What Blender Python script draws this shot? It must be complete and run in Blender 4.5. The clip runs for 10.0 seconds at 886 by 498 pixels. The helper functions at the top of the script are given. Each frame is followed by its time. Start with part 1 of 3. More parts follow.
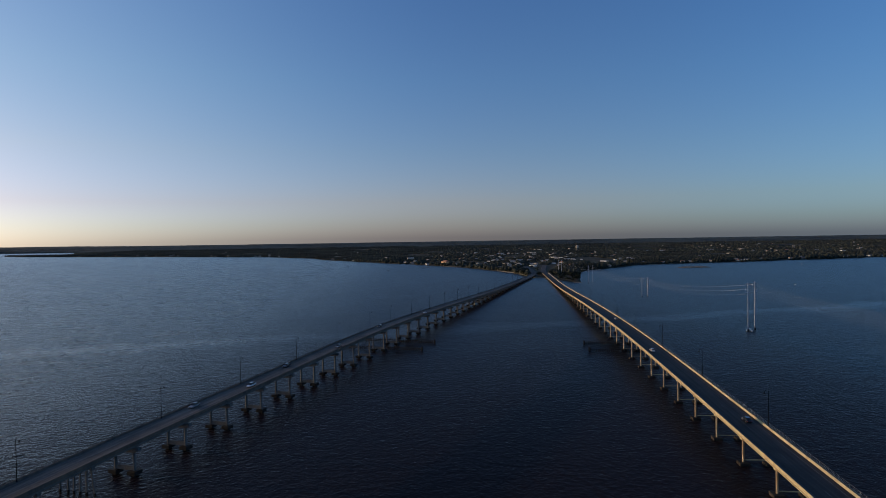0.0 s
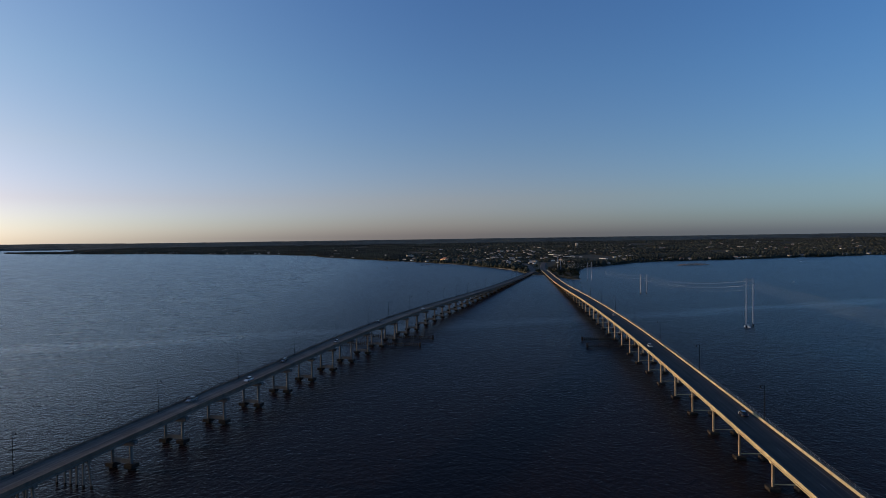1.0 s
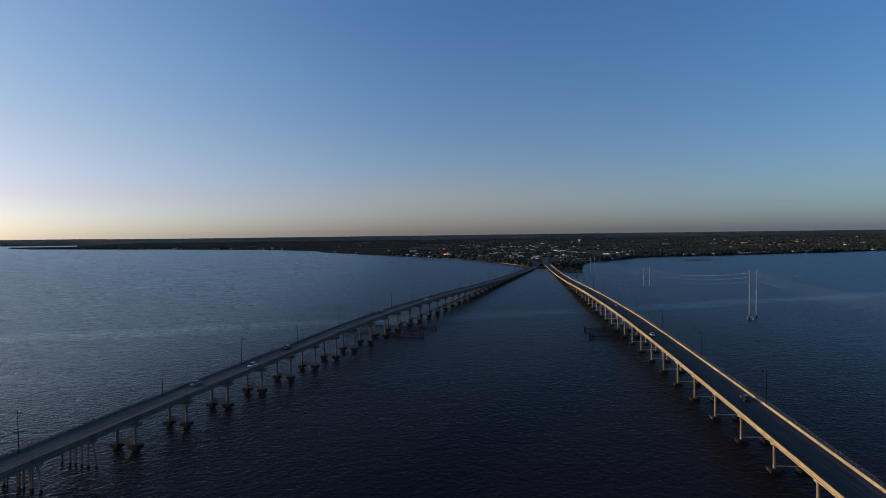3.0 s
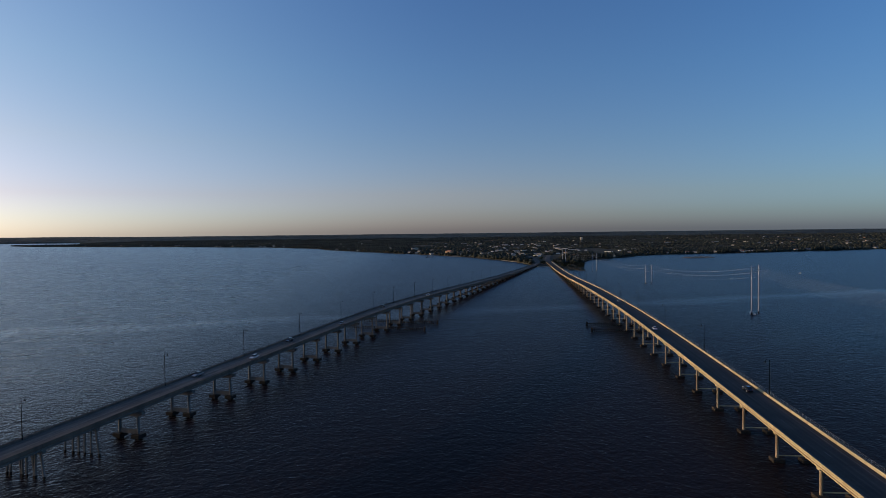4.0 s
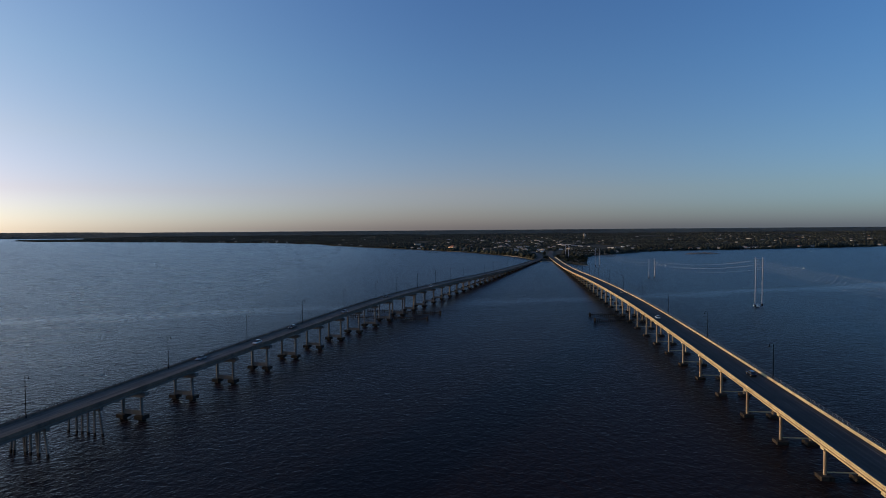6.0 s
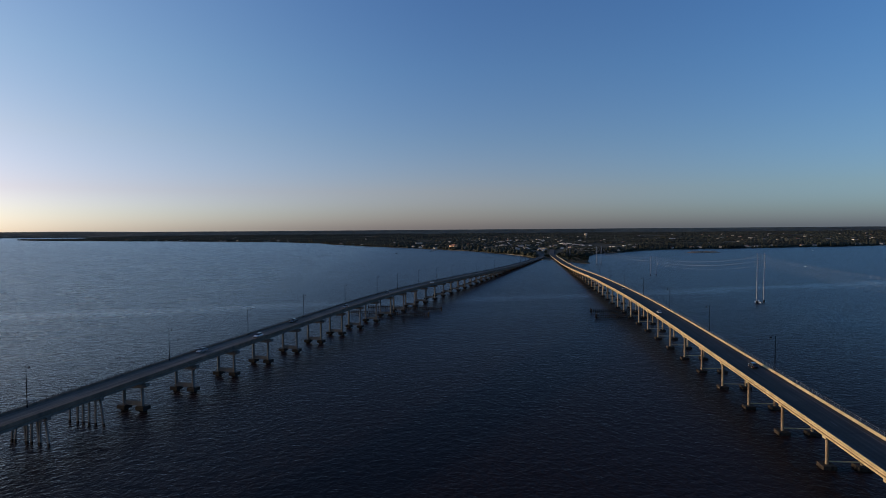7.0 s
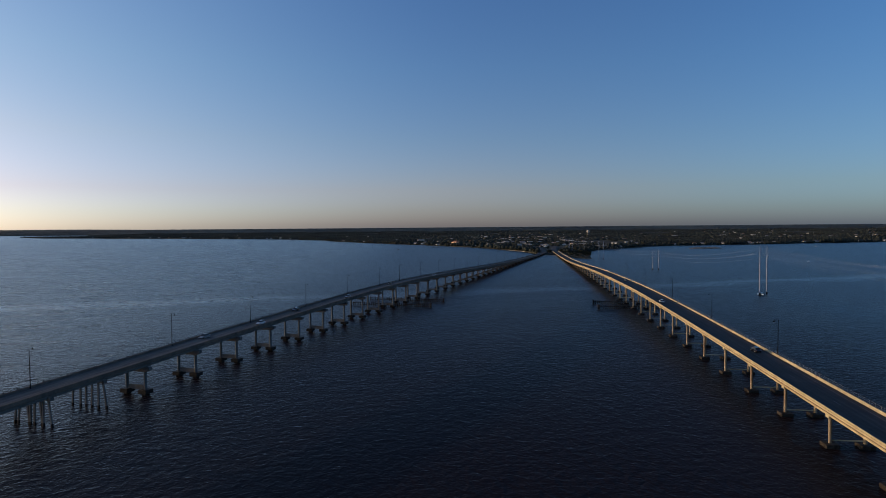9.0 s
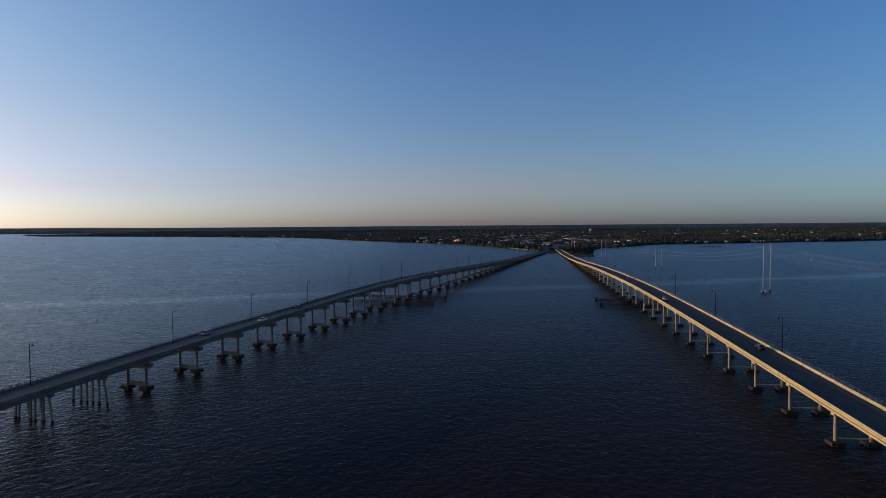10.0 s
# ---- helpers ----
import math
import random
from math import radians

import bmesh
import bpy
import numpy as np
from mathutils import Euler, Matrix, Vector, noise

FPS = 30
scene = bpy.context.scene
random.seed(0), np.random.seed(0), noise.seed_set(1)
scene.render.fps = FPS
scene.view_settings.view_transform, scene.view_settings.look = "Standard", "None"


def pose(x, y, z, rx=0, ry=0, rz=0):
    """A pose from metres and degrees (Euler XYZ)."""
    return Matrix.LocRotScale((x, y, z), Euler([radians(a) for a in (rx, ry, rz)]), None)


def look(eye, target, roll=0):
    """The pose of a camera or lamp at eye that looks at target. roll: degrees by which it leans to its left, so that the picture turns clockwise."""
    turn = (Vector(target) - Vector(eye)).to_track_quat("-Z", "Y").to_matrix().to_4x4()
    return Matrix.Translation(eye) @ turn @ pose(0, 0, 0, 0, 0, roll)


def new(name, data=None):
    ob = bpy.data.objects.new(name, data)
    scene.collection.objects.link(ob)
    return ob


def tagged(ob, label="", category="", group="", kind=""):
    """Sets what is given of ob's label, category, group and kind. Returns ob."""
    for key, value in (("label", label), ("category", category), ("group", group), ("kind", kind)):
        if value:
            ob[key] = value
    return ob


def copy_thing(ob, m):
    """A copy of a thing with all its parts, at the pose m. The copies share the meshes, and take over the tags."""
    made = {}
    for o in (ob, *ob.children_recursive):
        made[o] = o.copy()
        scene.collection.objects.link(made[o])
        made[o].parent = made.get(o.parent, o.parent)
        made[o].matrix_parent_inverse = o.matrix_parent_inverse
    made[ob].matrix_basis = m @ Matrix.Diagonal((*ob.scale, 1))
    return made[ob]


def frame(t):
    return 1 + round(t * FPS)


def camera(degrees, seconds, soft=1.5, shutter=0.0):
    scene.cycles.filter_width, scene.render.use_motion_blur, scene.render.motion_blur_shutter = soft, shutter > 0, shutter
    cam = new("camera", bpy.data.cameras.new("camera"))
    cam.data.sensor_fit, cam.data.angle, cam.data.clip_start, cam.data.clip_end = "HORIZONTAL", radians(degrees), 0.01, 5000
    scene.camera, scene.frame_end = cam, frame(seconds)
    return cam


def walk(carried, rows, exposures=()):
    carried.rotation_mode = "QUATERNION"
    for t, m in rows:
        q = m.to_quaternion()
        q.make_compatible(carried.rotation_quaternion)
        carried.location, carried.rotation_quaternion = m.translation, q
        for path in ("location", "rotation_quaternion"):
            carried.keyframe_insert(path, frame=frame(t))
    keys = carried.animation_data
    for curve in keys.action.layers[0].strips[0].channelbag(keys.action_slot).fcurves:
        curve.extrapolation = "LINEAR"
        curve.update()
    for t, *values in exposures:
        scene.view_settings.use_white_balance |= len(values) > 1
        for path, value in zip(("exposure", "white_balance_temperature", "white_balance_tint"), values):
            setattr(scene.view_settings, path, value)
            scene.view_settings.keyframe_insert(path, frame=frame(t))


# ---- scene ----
# camera: seconds, eye, heading, pitch and roll in degrees
cam = camera(72.7, 10.0, soft=0.8)
PATH = [
    (0, (-1.79, 3.30, 68.47), 0.427, -1.068, -0.897),
    (0.5, (-1.49, 3.33, 67.93), 0.547, -1.210, -0.825),
    (1, (-0.97, 3.26, 67.28), 0.461, -1.280, -0.839),
    (1.5, (-0.90, 3.14, 66.46), 0.451, -1.328, -0.831),
    (2, (-0.82, 2.98, 65.53), 0.378, -1.429, -0.832),
    (2.5, (-0.75, 2.77, 64.54), 0.248, -1.526, -0.779),
    (4, (-1.18, 2.73, 60.75), 0.006, -1.728, -0.657),
    (4.5, (-1.27, 2.77, 59.76), -0.067, -1.830, -0.547),
    (5, (-1.31, 2.74, 58.70), -0.143, -1.904, -0.527),
    (5.5, (-1.38, 2.78, 57.60), -0.193, -1.968, -0.492),
    (7, (-1.32, 2.98, 53.81), -0.386, -2.011, -0.426),
    (7.5, (-1.39, 2.93, 52.66), -0.423, -2.058, -0.421),
    (8, (-1.11, 2.98, 51.55), -0.538, -2.089, -0.387),
    (8.5, (-1.10, 2.98, 50.53), -0.600, -2.154, -0.411),
    (9, (-1.39, 2.94, 49.50), -0.583, -2.182, -0.460),
    (9.5, (-1.14, 3.06, 48.95), -0.638, -2.377, -0.420),
    (10, (-1.25, 3.96, 48.85), -0.813, -2.327, -0.422),
]


def aim(eye, heading, pitch, roll):
    h, p = radians(heading), radians(pitch)
    way = Vector((math.sin(h) * math.cos(p), math.cos(h) * math.cos(p), math.sin(p)))
    return look(eye, Vector(eye) + way * 100, roll)


walk(cam, [(t, aim(e, h, p, r)) for t, e, h, p, r in PATH], [(0, 0.21, 6050, 14), (10, 0.21, 6050, 14)])

# world and sun
SUN_AZ, SUN_EL = radians(-76), radians(5.8)
world = bpy.data.worlds.new("world")
scene.world = world
world.use_nodes = True
wn = world.node_tree
sky = wn.nodes.new("ShaderNodeTexSky")
sky.sky_type, sky.sun_disc = "NISHITA", False
sky.sun_elevation, sky.sun_rotation = SUN_EL, SUN_AZ
sky.air_density, sky.dust_density, sky.ozone_density = 0.7, 1.0, 2.4
wn.nodes["Background"].inputs["Strength"].default_value = 0.15
SUN_WAY = Vector((math.sin(SUN_AZ) * math.cos(SUN_EL), math.cos(SUN_AZ) * math.cos(SUN_EL), math.sin(SUN_EL)))
# evening haze by height: cream towards the sun, mauve across it, clear blue away from it
HAZE_AT = (0.0, 0.025, 0.06, 0.14, 0.25, 0.4)
HAZE_SUN = ((0.57, 0.62, 0.81), (0.555, 0.555, 0.655), (0.565, 0.464, 0.5), (0.635, 0.513, 0.455), (0.625, 0.58, 0.51), (0.607, 0.602, 0.582))
HAZE_MID = ((0.49, 0.46, 0.62), (0.51, 0.44, 0.505), (0.58, 0.44, 0.433), (0.526, 0.468, 0.455), (0.48, 0.5, 0.515), (0.442, 0.502, 0.571))
HAZE_FAR = ((0.445, 0.48, 0.7), (0.445, 0.47, 0.569), (0.485, 0.472, 0.487), (0.485, 0.5, 0.507), (0.46, 0.535, 0.571), (0.428, 0.552, 0.65))


def sky_node(kind, *feeds):
    q = wn.nodes.new(kind)
    for k, v in enumerate(feeds):
        wn.links.new(v, q.inputs[k])
    return q


def haze_ramp(tints, height):
    q = sky_node("ShaderNodeValToRGB", height)
    for at, tint in zip(HAZE_AT, tints):
        stop = q.color_ramp.elements[0] if at == 0 else q.color_ramp.elements.new(at)
        stop.color = (*tint, 1)
    q.color_ramp.elements[len(q.color_ramp.elements) - 1].color = (*tints[-1], 1)
    return q.outputs[0]


def sky_range(value, a, b, c, d):
    q = sky_node("ShaderNodeMapRange", value)
    q.interpolation_type = "SMOOTHSTEP"
    for k, v in zip(("From Min", "From Max", "To Min", "To Max"), (a, b, c, d)):
        q.inputs[k].default_value = v
    return q.outputs[0]


def sky_mix(factor, a, b, how="MIX"):
    q = wn.nodes.new("ShaderNodeMix")
    q.data_type, q.blend_type = "RGBA", how
    q.inputs["Factor"].default_value = 1
    if factor is not None:
        wn.links.new(factor, q.inputs["Factor"])
    wn.links.new(a, q.inputs["A"])
    wn.links.new(b, q.inputs["B"])
    return q.outputs["Result"]


w_way = wn.nodes.new("ShaderNodeTexCoord").outputs["Generated"]
w_high = sky_node("ShaderNodeSeparateXYZ", w_way).outputs[2]
w_dot = sky_node("ShaderNodeVectorMath", w_way)
w_dot.operation = "DOT_PRODUCT"
w_dot.inputs[1].default_value = SUN_WAY
towards = w_dot.outputs["Value"]
tint = sky_mix(sky_range(towards, 0.2, 0.8, 0, 1), haze_ramp(HAZE_MID, w_high), haze_ramp(HAZE_SUN, w_high))
tint = sky_mix(sky_range(towards, 0.25, -0.4, 0, 1), tint, haze_ramp(HAZE_FAR, w_high))
w_gain = sky_node("ShaderNodeVectorMath", tint)
w_gain.operation = "SCALE"
wn.links.new(sky_range(towards, 0.84, 1.0, 2.0, 2.8), w_gain.inputs["Scale"])
wn.links.new(sky_mix(None, sky.outputs[0], w_gain.outputs[0], "MULTIPLY"), wn.nodes["Background"].inputs[0])
sun_data = bpy.data.lights.new("sun", "SUN")
sun_data.energy, sun_data.angle, sun_data.color = 2.2, radians(0.5), (1, 0.66, 0.29)
sun = new("sun", sun_data)
sun.matrix_world = look(SUN_WAY * 100, (0, 0, 0))


# ---- materials ----
def mat(name, col, rough=0.7, metal=0.0, vary=0.25, scale=0.5, fine=6.0, bump=0.0, stain=None, rand=0.0, coat=0.0, spec=0.4, tracks=None):
    """A surface with a coarse and a fine variation of its colour, a relief and, where given, stains of another colour."""
    m = bpy.data.materials.new(name)
    m.use_nodes = True
    n, l = m.node_tree.nodes, m.node_tree.links
    b = n["Principled BSDF"]
    b.inputs["Roughness"].default_value, b.inputs["Metallic"].default_value = rough, metal
    b.inputs["Coat Weight"].default_value = coat
    b.inputs["Specular IOR Level"].default_value = spec
    co = n.new("ShaderNodeTexCoord")
    big, small = n.new("ShaderNodeTexNoise"), n.new("ShaderNodeTexNoise")
    big.inputs["Scale"].default_value, small.inputs["Scale"].default_value = scale, fine
    big.inputs["Detail"].default_value, small.inputs["Detail"].default_value = 4, 3
    for t in (big, small):
        l.new(co.outputs["Object"], t.inputs["Vector"])
    add = n.new("ShaderNodeMath")
    add.operation = "ADD"
    l.new(big.outputs["Fac"], add.inputs[0])
    l.new(small.outputs["Fac"], add.inputs[1])
    ramp = n.new("ShaderNodeMapRange")
    ramp.inputs["From Min"].default_value, ramp.inputs["From Max"].default_value = 0.7, 1.3
    ramp.inputs["To Min"].default_value, ramp.inputs["To Max"].default_value = 1 - vary, 1 + vary
    l.new(add.outputs[0], ramp.inputs["Value"])
    last = ramp.outputs[0]
    if rand:
        info, mr, mul = n.new("ShaderNodeObjectInfo"), n.new("ShaderNodeMapRange"), n.new("ShaderNodeMath")
        mr.inputs["To Min"].default_value, mr.inputs["To Max"].default_value = 1 - rand, 1 + rand
        mul.operation = "MULTIPLY"
        l.new(info.outputs["Random"], mr.inputs["Value"])
        l.new(mr.outputs[0], mul.inputs[0])
        l.new(last, mul.inputs[1])
        last = mul.outputs[0]
    sc = n.new("ShaderNodeVectorMath")
    sc.operation = "SCALE"
    sc.inputs[0].default_value = col
    l.new(last, sc.inputs["Scale"])
    out = sc.outputs[0]
    if tracks is not None:
        # worn wheel tracks and oil drips drawn out along the road
        tm, tn, tr, ts = n.new("ShaderNodeMapping"), n.new("ShaderNodeTexNoise"), n.new("ShaderNodeMapRange"), n.new("ShaderNodeVectorMath")
        tm.vector_type = "TEXTURE"
        tm.inputs["Rotation"].default_value, tm.inputs["Scale"].default_value = (0, 0, radians(-tracks)), (0.9, 70, 1)
        tn.inputs["Scale"].default_value, tn.inputs["Detail"].default_value = 1, 3
        tr.inputs["From Min"].default_value, tr.inputs["From Max"].default_value = 0.3, 0.7
        tr.inputs["To Min"].default_value, tr.inputs["To Max"].default_value = 0.62, 1.42
        ts.operation = "SCALE"
        l.new(co.outputs["Object"], tm.inputs["Vector"])
        l.new(tm.outputs[0], tn.inputs["Vector"])
        l.new(tn.outputs["Fac"], tr.inputs["Value"])
        l.new(out, ts.inputs[0])
        l.new(tr.outputs[0], ts.inputs["Scale"])
        out = ts.outputs[0]
    if stain:
        sn, sr, mix = n.new("ShaderNodeTexNoise"), n.new("ShaderNodeMapRange"), n.new("ShaderNodeMix")
        sn.inputs["Scale"].default_value, sn.inputs["Detail"].default_value = scale * 1.7, 6
        sr.inputs["From Min"].default_value, sr.inputs["From Max"].default_value = 0.5, 0.68
        mix.data_type = "RGBA"
        mix.inputs["B"].default_value = (*stain, 1)
        mp = n.new("ShaderNodeMapping")
        mp.inputs["Scale"].default_value = (1, 1, 0.25)
        l.new(co.outputs["Object"], mp.inputs["Vector"])
        l.new(mp.outputs[0], sn.inputs["Vector"])
        l.new(sn.outputs["Fac"], sr.inputs["Value"])
        l.new(sr.outputs[0], mix.inputs["Factor"])
        l.new(out, mix.inputs["A"])
        out = mix.outputs["Result"]
    l.new(out, b.inputs["Base Color"])
    if bump:
        bp = n.new("ShaderNodeBump")
        bp.inputs["Strength"].default_value, bp.inputs["Distance"].default_value = 0.6, bump
        l.new(add.outputs[0], bp.inputs["Height"])
        l.new(bp.outputs[0], b.inputs["Normal"])
    return m


# west bridge: dark grey concrete, browner on slab and barriers
CONC_A = mat("dark_grey_concrete", (0.108, 0.102, 0.094), 0.85, vary=0.3, scale=0.25, bump=0.02, stain=(0.08, 0.073, 0.064), rand=0.08)
RIM_A = mat("dark_brown_concrete", (0.112, 0.082, 0.06), 0.9, vary=0.35, scale=0.25, bump=0.02, stain=(0.065, 0.054, 0.045), rand=0.1)
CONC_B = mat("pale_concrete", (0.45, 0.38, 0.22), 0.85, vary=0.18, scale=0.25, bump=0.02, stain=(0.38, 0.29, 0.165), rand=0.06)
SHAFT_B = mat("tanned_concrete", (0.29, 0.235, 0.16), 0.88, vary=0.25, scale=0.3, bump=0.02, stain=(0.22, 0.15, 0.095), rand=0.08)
# dark brown for the pale bridge's slab edge and parapet line
SEAM_B = mat("brown_joint", (0.17, 0.115, 0.065), 0.9, vary=0.4, scale=0.5, rand=0.1)
LINE_PAINT = mat("worn_road_paint", (0.1, 0.097, 0.09), 0.8, vary=0.5, scale=0.15, fine=1.5, rand=0.15)
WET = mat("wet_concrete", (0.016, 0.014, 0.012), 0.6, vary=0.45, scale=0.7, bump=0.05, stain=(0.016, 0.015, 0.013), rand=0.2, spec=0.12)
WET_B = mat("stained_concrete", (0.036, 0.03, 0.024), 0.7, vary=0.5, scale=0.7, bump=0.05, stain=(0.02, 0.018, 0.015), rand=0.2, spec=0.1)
ASPHALT = mat("asphalt", (0.036, 0.031, 0.028), 0.8, vary=0.3, scale=0.12, fine=2.5, bump=0.01, rand=0.08, tracks=6.2, spec=0.3)
ASPHALT_A = mat("worn_asphalt", (0.125, 0.1, 0.082), 0.85, vary=0.3, scale=0.12, fine=2.5, bump=0.01, rand=0.08, tracks=16.7, spec=0.2)
STEEL = mat("galvanised_steel", (0.5, 0.5, 0.48), 0.45, 0.8, vary=0.15, scale=1.0)
POLE = mat("dark_bronze_paint", (0.012, 0.012, 0.013), 0.8, 0.0, vary=0.2, scale=2.0, spec=0.06)
PYLON = mat("weathered_pole_steel", (0.25, 0.3, 0.38), 0.6, 0.0, vary=0.2, scale=0.4, stain=(0.22, 0.26, 0.32))
WIRE = mat("aluminium_wire", (0.24, 0.29, 0.37), 0.6, 0.0, vary=0.1)
TIMBER = mat("creosoted_timber", (0.035, 0.03, 0.026), 0.85, vary=0.4, scale=1.2, bump=0.03, rand=0.25, spec=0.12)
GLASS = mat("dark_glass", (0.02, 0.024, 0.028), 0.08, 0.0, vary=0.1)
RUBBER = mat("rubber", (0.015, 0.015, 0.015), 0.9, vary=0.2, scale=4)
LAMP_GLASS = mat("lamp_lens", (0.6, 0.6, 0.56), 0.2, vary=0.1)
WHITE = mat("white_paint", (0.78, 0.77, 0.74), 0.5, vary=0.1, scale=0.5)
NAVY = mat("dark_blue_hull", (0.03, 0.04, 0.06), 0.5, vary=0.15, scale=0.5)
ROOF_PALE = mat("pale_roofing", (0.48, 0.46, 0.43), 0.75, vary=0.15, scale=0.2, rand=0.2)
ROOF_GREY = mat("grey_shingle", (0.2, 0.19, 0.18), 0.9, vary=0.25, scale=0.6, rand=0.3)
ROOF_RED = mat("clay_tile", (0.32, 0.15, 0.09), 0.85, vary=0.25, scale=0.6, rand=0.2)
WALL_CREAM = mat("cream_render", (0.5, 0.43, 0.34), 0.8, vary=0.12, scale=0.3, rand=0.15)
WALL_WHITE = mat("white_render", (0.74, 0.7, 0.63), 0.8, vary=0.12, scale=0.3, rand=0.12)
# the low sun's orange is put into this wall colour
WALL_SUNLIT = mat("sunlit_render", (0.8, 0.52, 0.28), 0.8, vary=0.12, scale=0.3)
LAND = mat("scrub_ground", (0.045, 0.044, 0.03), 0.95, vary=0.5, scale=0.012, fine=0.09, stain=(0.07, 0.06, 0.045), spec=0.1)
MUD = mat("brown_mud", (0.3, 0.22, 0.16), 0.95, vary=0.5, scale=0.08, fine=0.5, bump=0.2, stain=(0.09, 0.07, 0.05))
SAND = mat("sand", (0.3, 0.26, 0.2), 0.95, vary=0.2, scale=0.05, fine=0.6)
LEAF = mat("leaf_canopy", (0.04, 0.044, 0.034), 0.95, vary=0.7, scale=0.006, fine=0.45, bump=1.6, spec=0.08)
# far woods: distance haze put into the colour, paler than the near leaves
HAZED_LEAF = mat("hazed_canopy", (0.072, 0.076, 0.062), 0.9, vary=0.5, scale=0.0016, fine=0.02, spec=0.08)
LEAF_B = mat("tree_leaves", (0.028, 0.034, 0.022), 0.75, vary=0.4, scale=0.1, fine=0.9, rand=0.3, spec=0.1)
BARK = mat("bark", (0.11, 0.085, 0.06), 0.95, vary=0.3, scale=1.0, fine=5)


def water_material():
    m = bpy.data.materials.new("rippled_bay_water")
    m.use_nodes = True
    n, l = m.node_tree.nodes, m.node_tree.links
    n.remove(n["Principled BSDF"])
    deep, gloss, fres, blend = (n.new(k) for k in ("ShaderNodeBsdfDiffuse", "ShaderNodeBsdfGlossy", "ShaderNodeFresnel", "ShaderNodeMixShader"))
    deep.inputs["Color"].default_value = (0.0185, 0.0128, 0.0125, 1)
    gloss.distribution = "BECKMANN"
    gloss.inputs["Color"].default_value = (0.73, 0.845, 0.925, 1)
    fres.inputs["IOR"].default_value = 1.11
    co = n.new("ShaderNodeTexCoord")

    def math2(op, a, c):
        q = n.new("ShaderNodeMath")
        q.operation = op
        for k, v in enumerate((a, c)):
            if isinstance(v, (int, float)):
                q.inputs[k].default_value = v
            else:
                l.new(v, q.inputs[k])
        return q.outputs[0]

    def waves(scale, turn, detail, rough, dist=0.0):
        mp, t = n.new("ShaderNodeMapping"), n.new("ShaderNodeTexNoise")
        mp.vector_type = "TEXTURE"
        mp.inputs["Scale"].default_value, mp.inputs["Rotation"].default_value = (1 / scale[0], 1 / scale[1], 1), (0, 0, radians(turn))
        t.inputs["Scale"].default_value, t.inputs["Detail"].default_value, t.inputs["Roughness"].default_value = 1, detail, rough
        t.inputs["Distortion"].default_value = dist
        l.new(co.outputs["Object"], mp.inputs["Vector"])
        l.new(mp.outputs[0], t.inputs["Vector"])
        return t.outputs["Fac"]

    # slicks: two long smooth bands and fainter streaks, all drawn out along the wind
    sep = n.new("ShaderNodeSeparateXYZ")
    l.new(co.outputs["Object"], sep.inputs[0])
    wob = waves((0.011, 0.011, 1), 0, 3, 0.5)
    across = math2("SUBTRACT", sep.outputs[1], math2("MULTIPLY", sep.outputs[0], 0.27))
    across = math2("ADD", across, math2("ADD", math2("MULTIPLY", wob, 70), math2("MULTIPLY", waves((0.12, 0.12, 1), 0, 4, 0.75), 30)))

    def band(c, half):
        d = math2("ABSOLUTE", math2("SUBTRACT", across, c), 0)
        mr = n.new("ShaderNodeMapRange")
        mr.inputs["From Min"].default_value, mr.inputs["From Max"].default_value = half, half * 0.1
        l.new(d, mr.inputs["Value"])
        return mr.outputs[0]

    streak = n.new("ShaderNodeMapRange")
    streak.inputs["From Min"].default_value, streak.inputs["From Max"].default_value = 0.52, 0.72
    l.new(waves((0.0035, 0.022, 1), 15, 4, 0.6), streak.inputs["Value"])
    slick = math2("MAXIMUM", band(498, 24), math2("MULTIPLY", band(322, 12), 0.18))
    slick = math2("MAXIMUM", slick, math2("MULTIPLY", streak.outputs[0], 0.2))
    # outside the bridges: stronger ripples, and reflection boosted by position to brighten the water
    def side_ramp(a, b):
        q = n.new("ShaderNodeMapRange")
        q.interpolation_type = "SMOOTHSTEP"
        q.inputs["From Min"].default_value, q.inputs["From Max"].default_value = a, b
        l.new(side_x, q.inputs["Value"])
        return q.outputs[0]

    side_x = math2("ADD", math2("ADD", sep.outputs[0], math2("MULTIPLY", sep.outputs[1], 0.05)), math2("MULTIPLY", math2("SUBTRACT", wob, 0.5), 40))
    side_gain = math2("ADD", side_ramp(-5, -190), math2("MULTIPLY", side_ramp(130, 260), 0.2))
    calm = math2("SUBTRACT", math2("ADD", 0.42, math2("MULTIPLY", side_gain, 0.55)), math2("MULTIPLY", slick, 0.12))
    b0, b1, b2 = (n.new("ShaderNodeBump") for _ in range(3))
    b1.inputs["Distance"].default_value, b2.inputs["Distance"].default_value = 0.7, 0.095
    b0.inputs["Distance"].default_value = 0.62
    l.new(waves((0.16, 0.2, 1), 22, 3, 0.6, 0.6), b0.inputs["Height"])
    l.new(b0.outputs[0], b1.inputs["Normal"])
    l.new(waves((0.55, 0.5, 1), 25, 3, 0.6, 0.5), b1.inputs["Height"])
    l.new(waves((1.2, 1.4, 1), 30, 2, 0.6, 0.3), b2.inputs["Height"])
    for q in (b0, b1, b2):
        l.new(calm, q.inputs["Strength"])
    l.new(b1.outputs[0], b2.inputs["Normal"])
    for q in (deep, gloss, fres):
        l.new(b2.outputs[0], q.inputs["Normal"])
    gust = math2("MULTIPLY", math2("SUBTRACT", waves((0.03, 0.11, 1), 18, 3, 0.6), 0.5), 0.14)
    rr = math2("SUBTRACT", math2("SUBTRACT", math2("ADD", 0.335, gust), math2("MULTIPLY", side_gain, 0.05)), math2("MULTIPLY", slick, 0.025))
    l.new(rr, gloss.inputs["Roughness"])
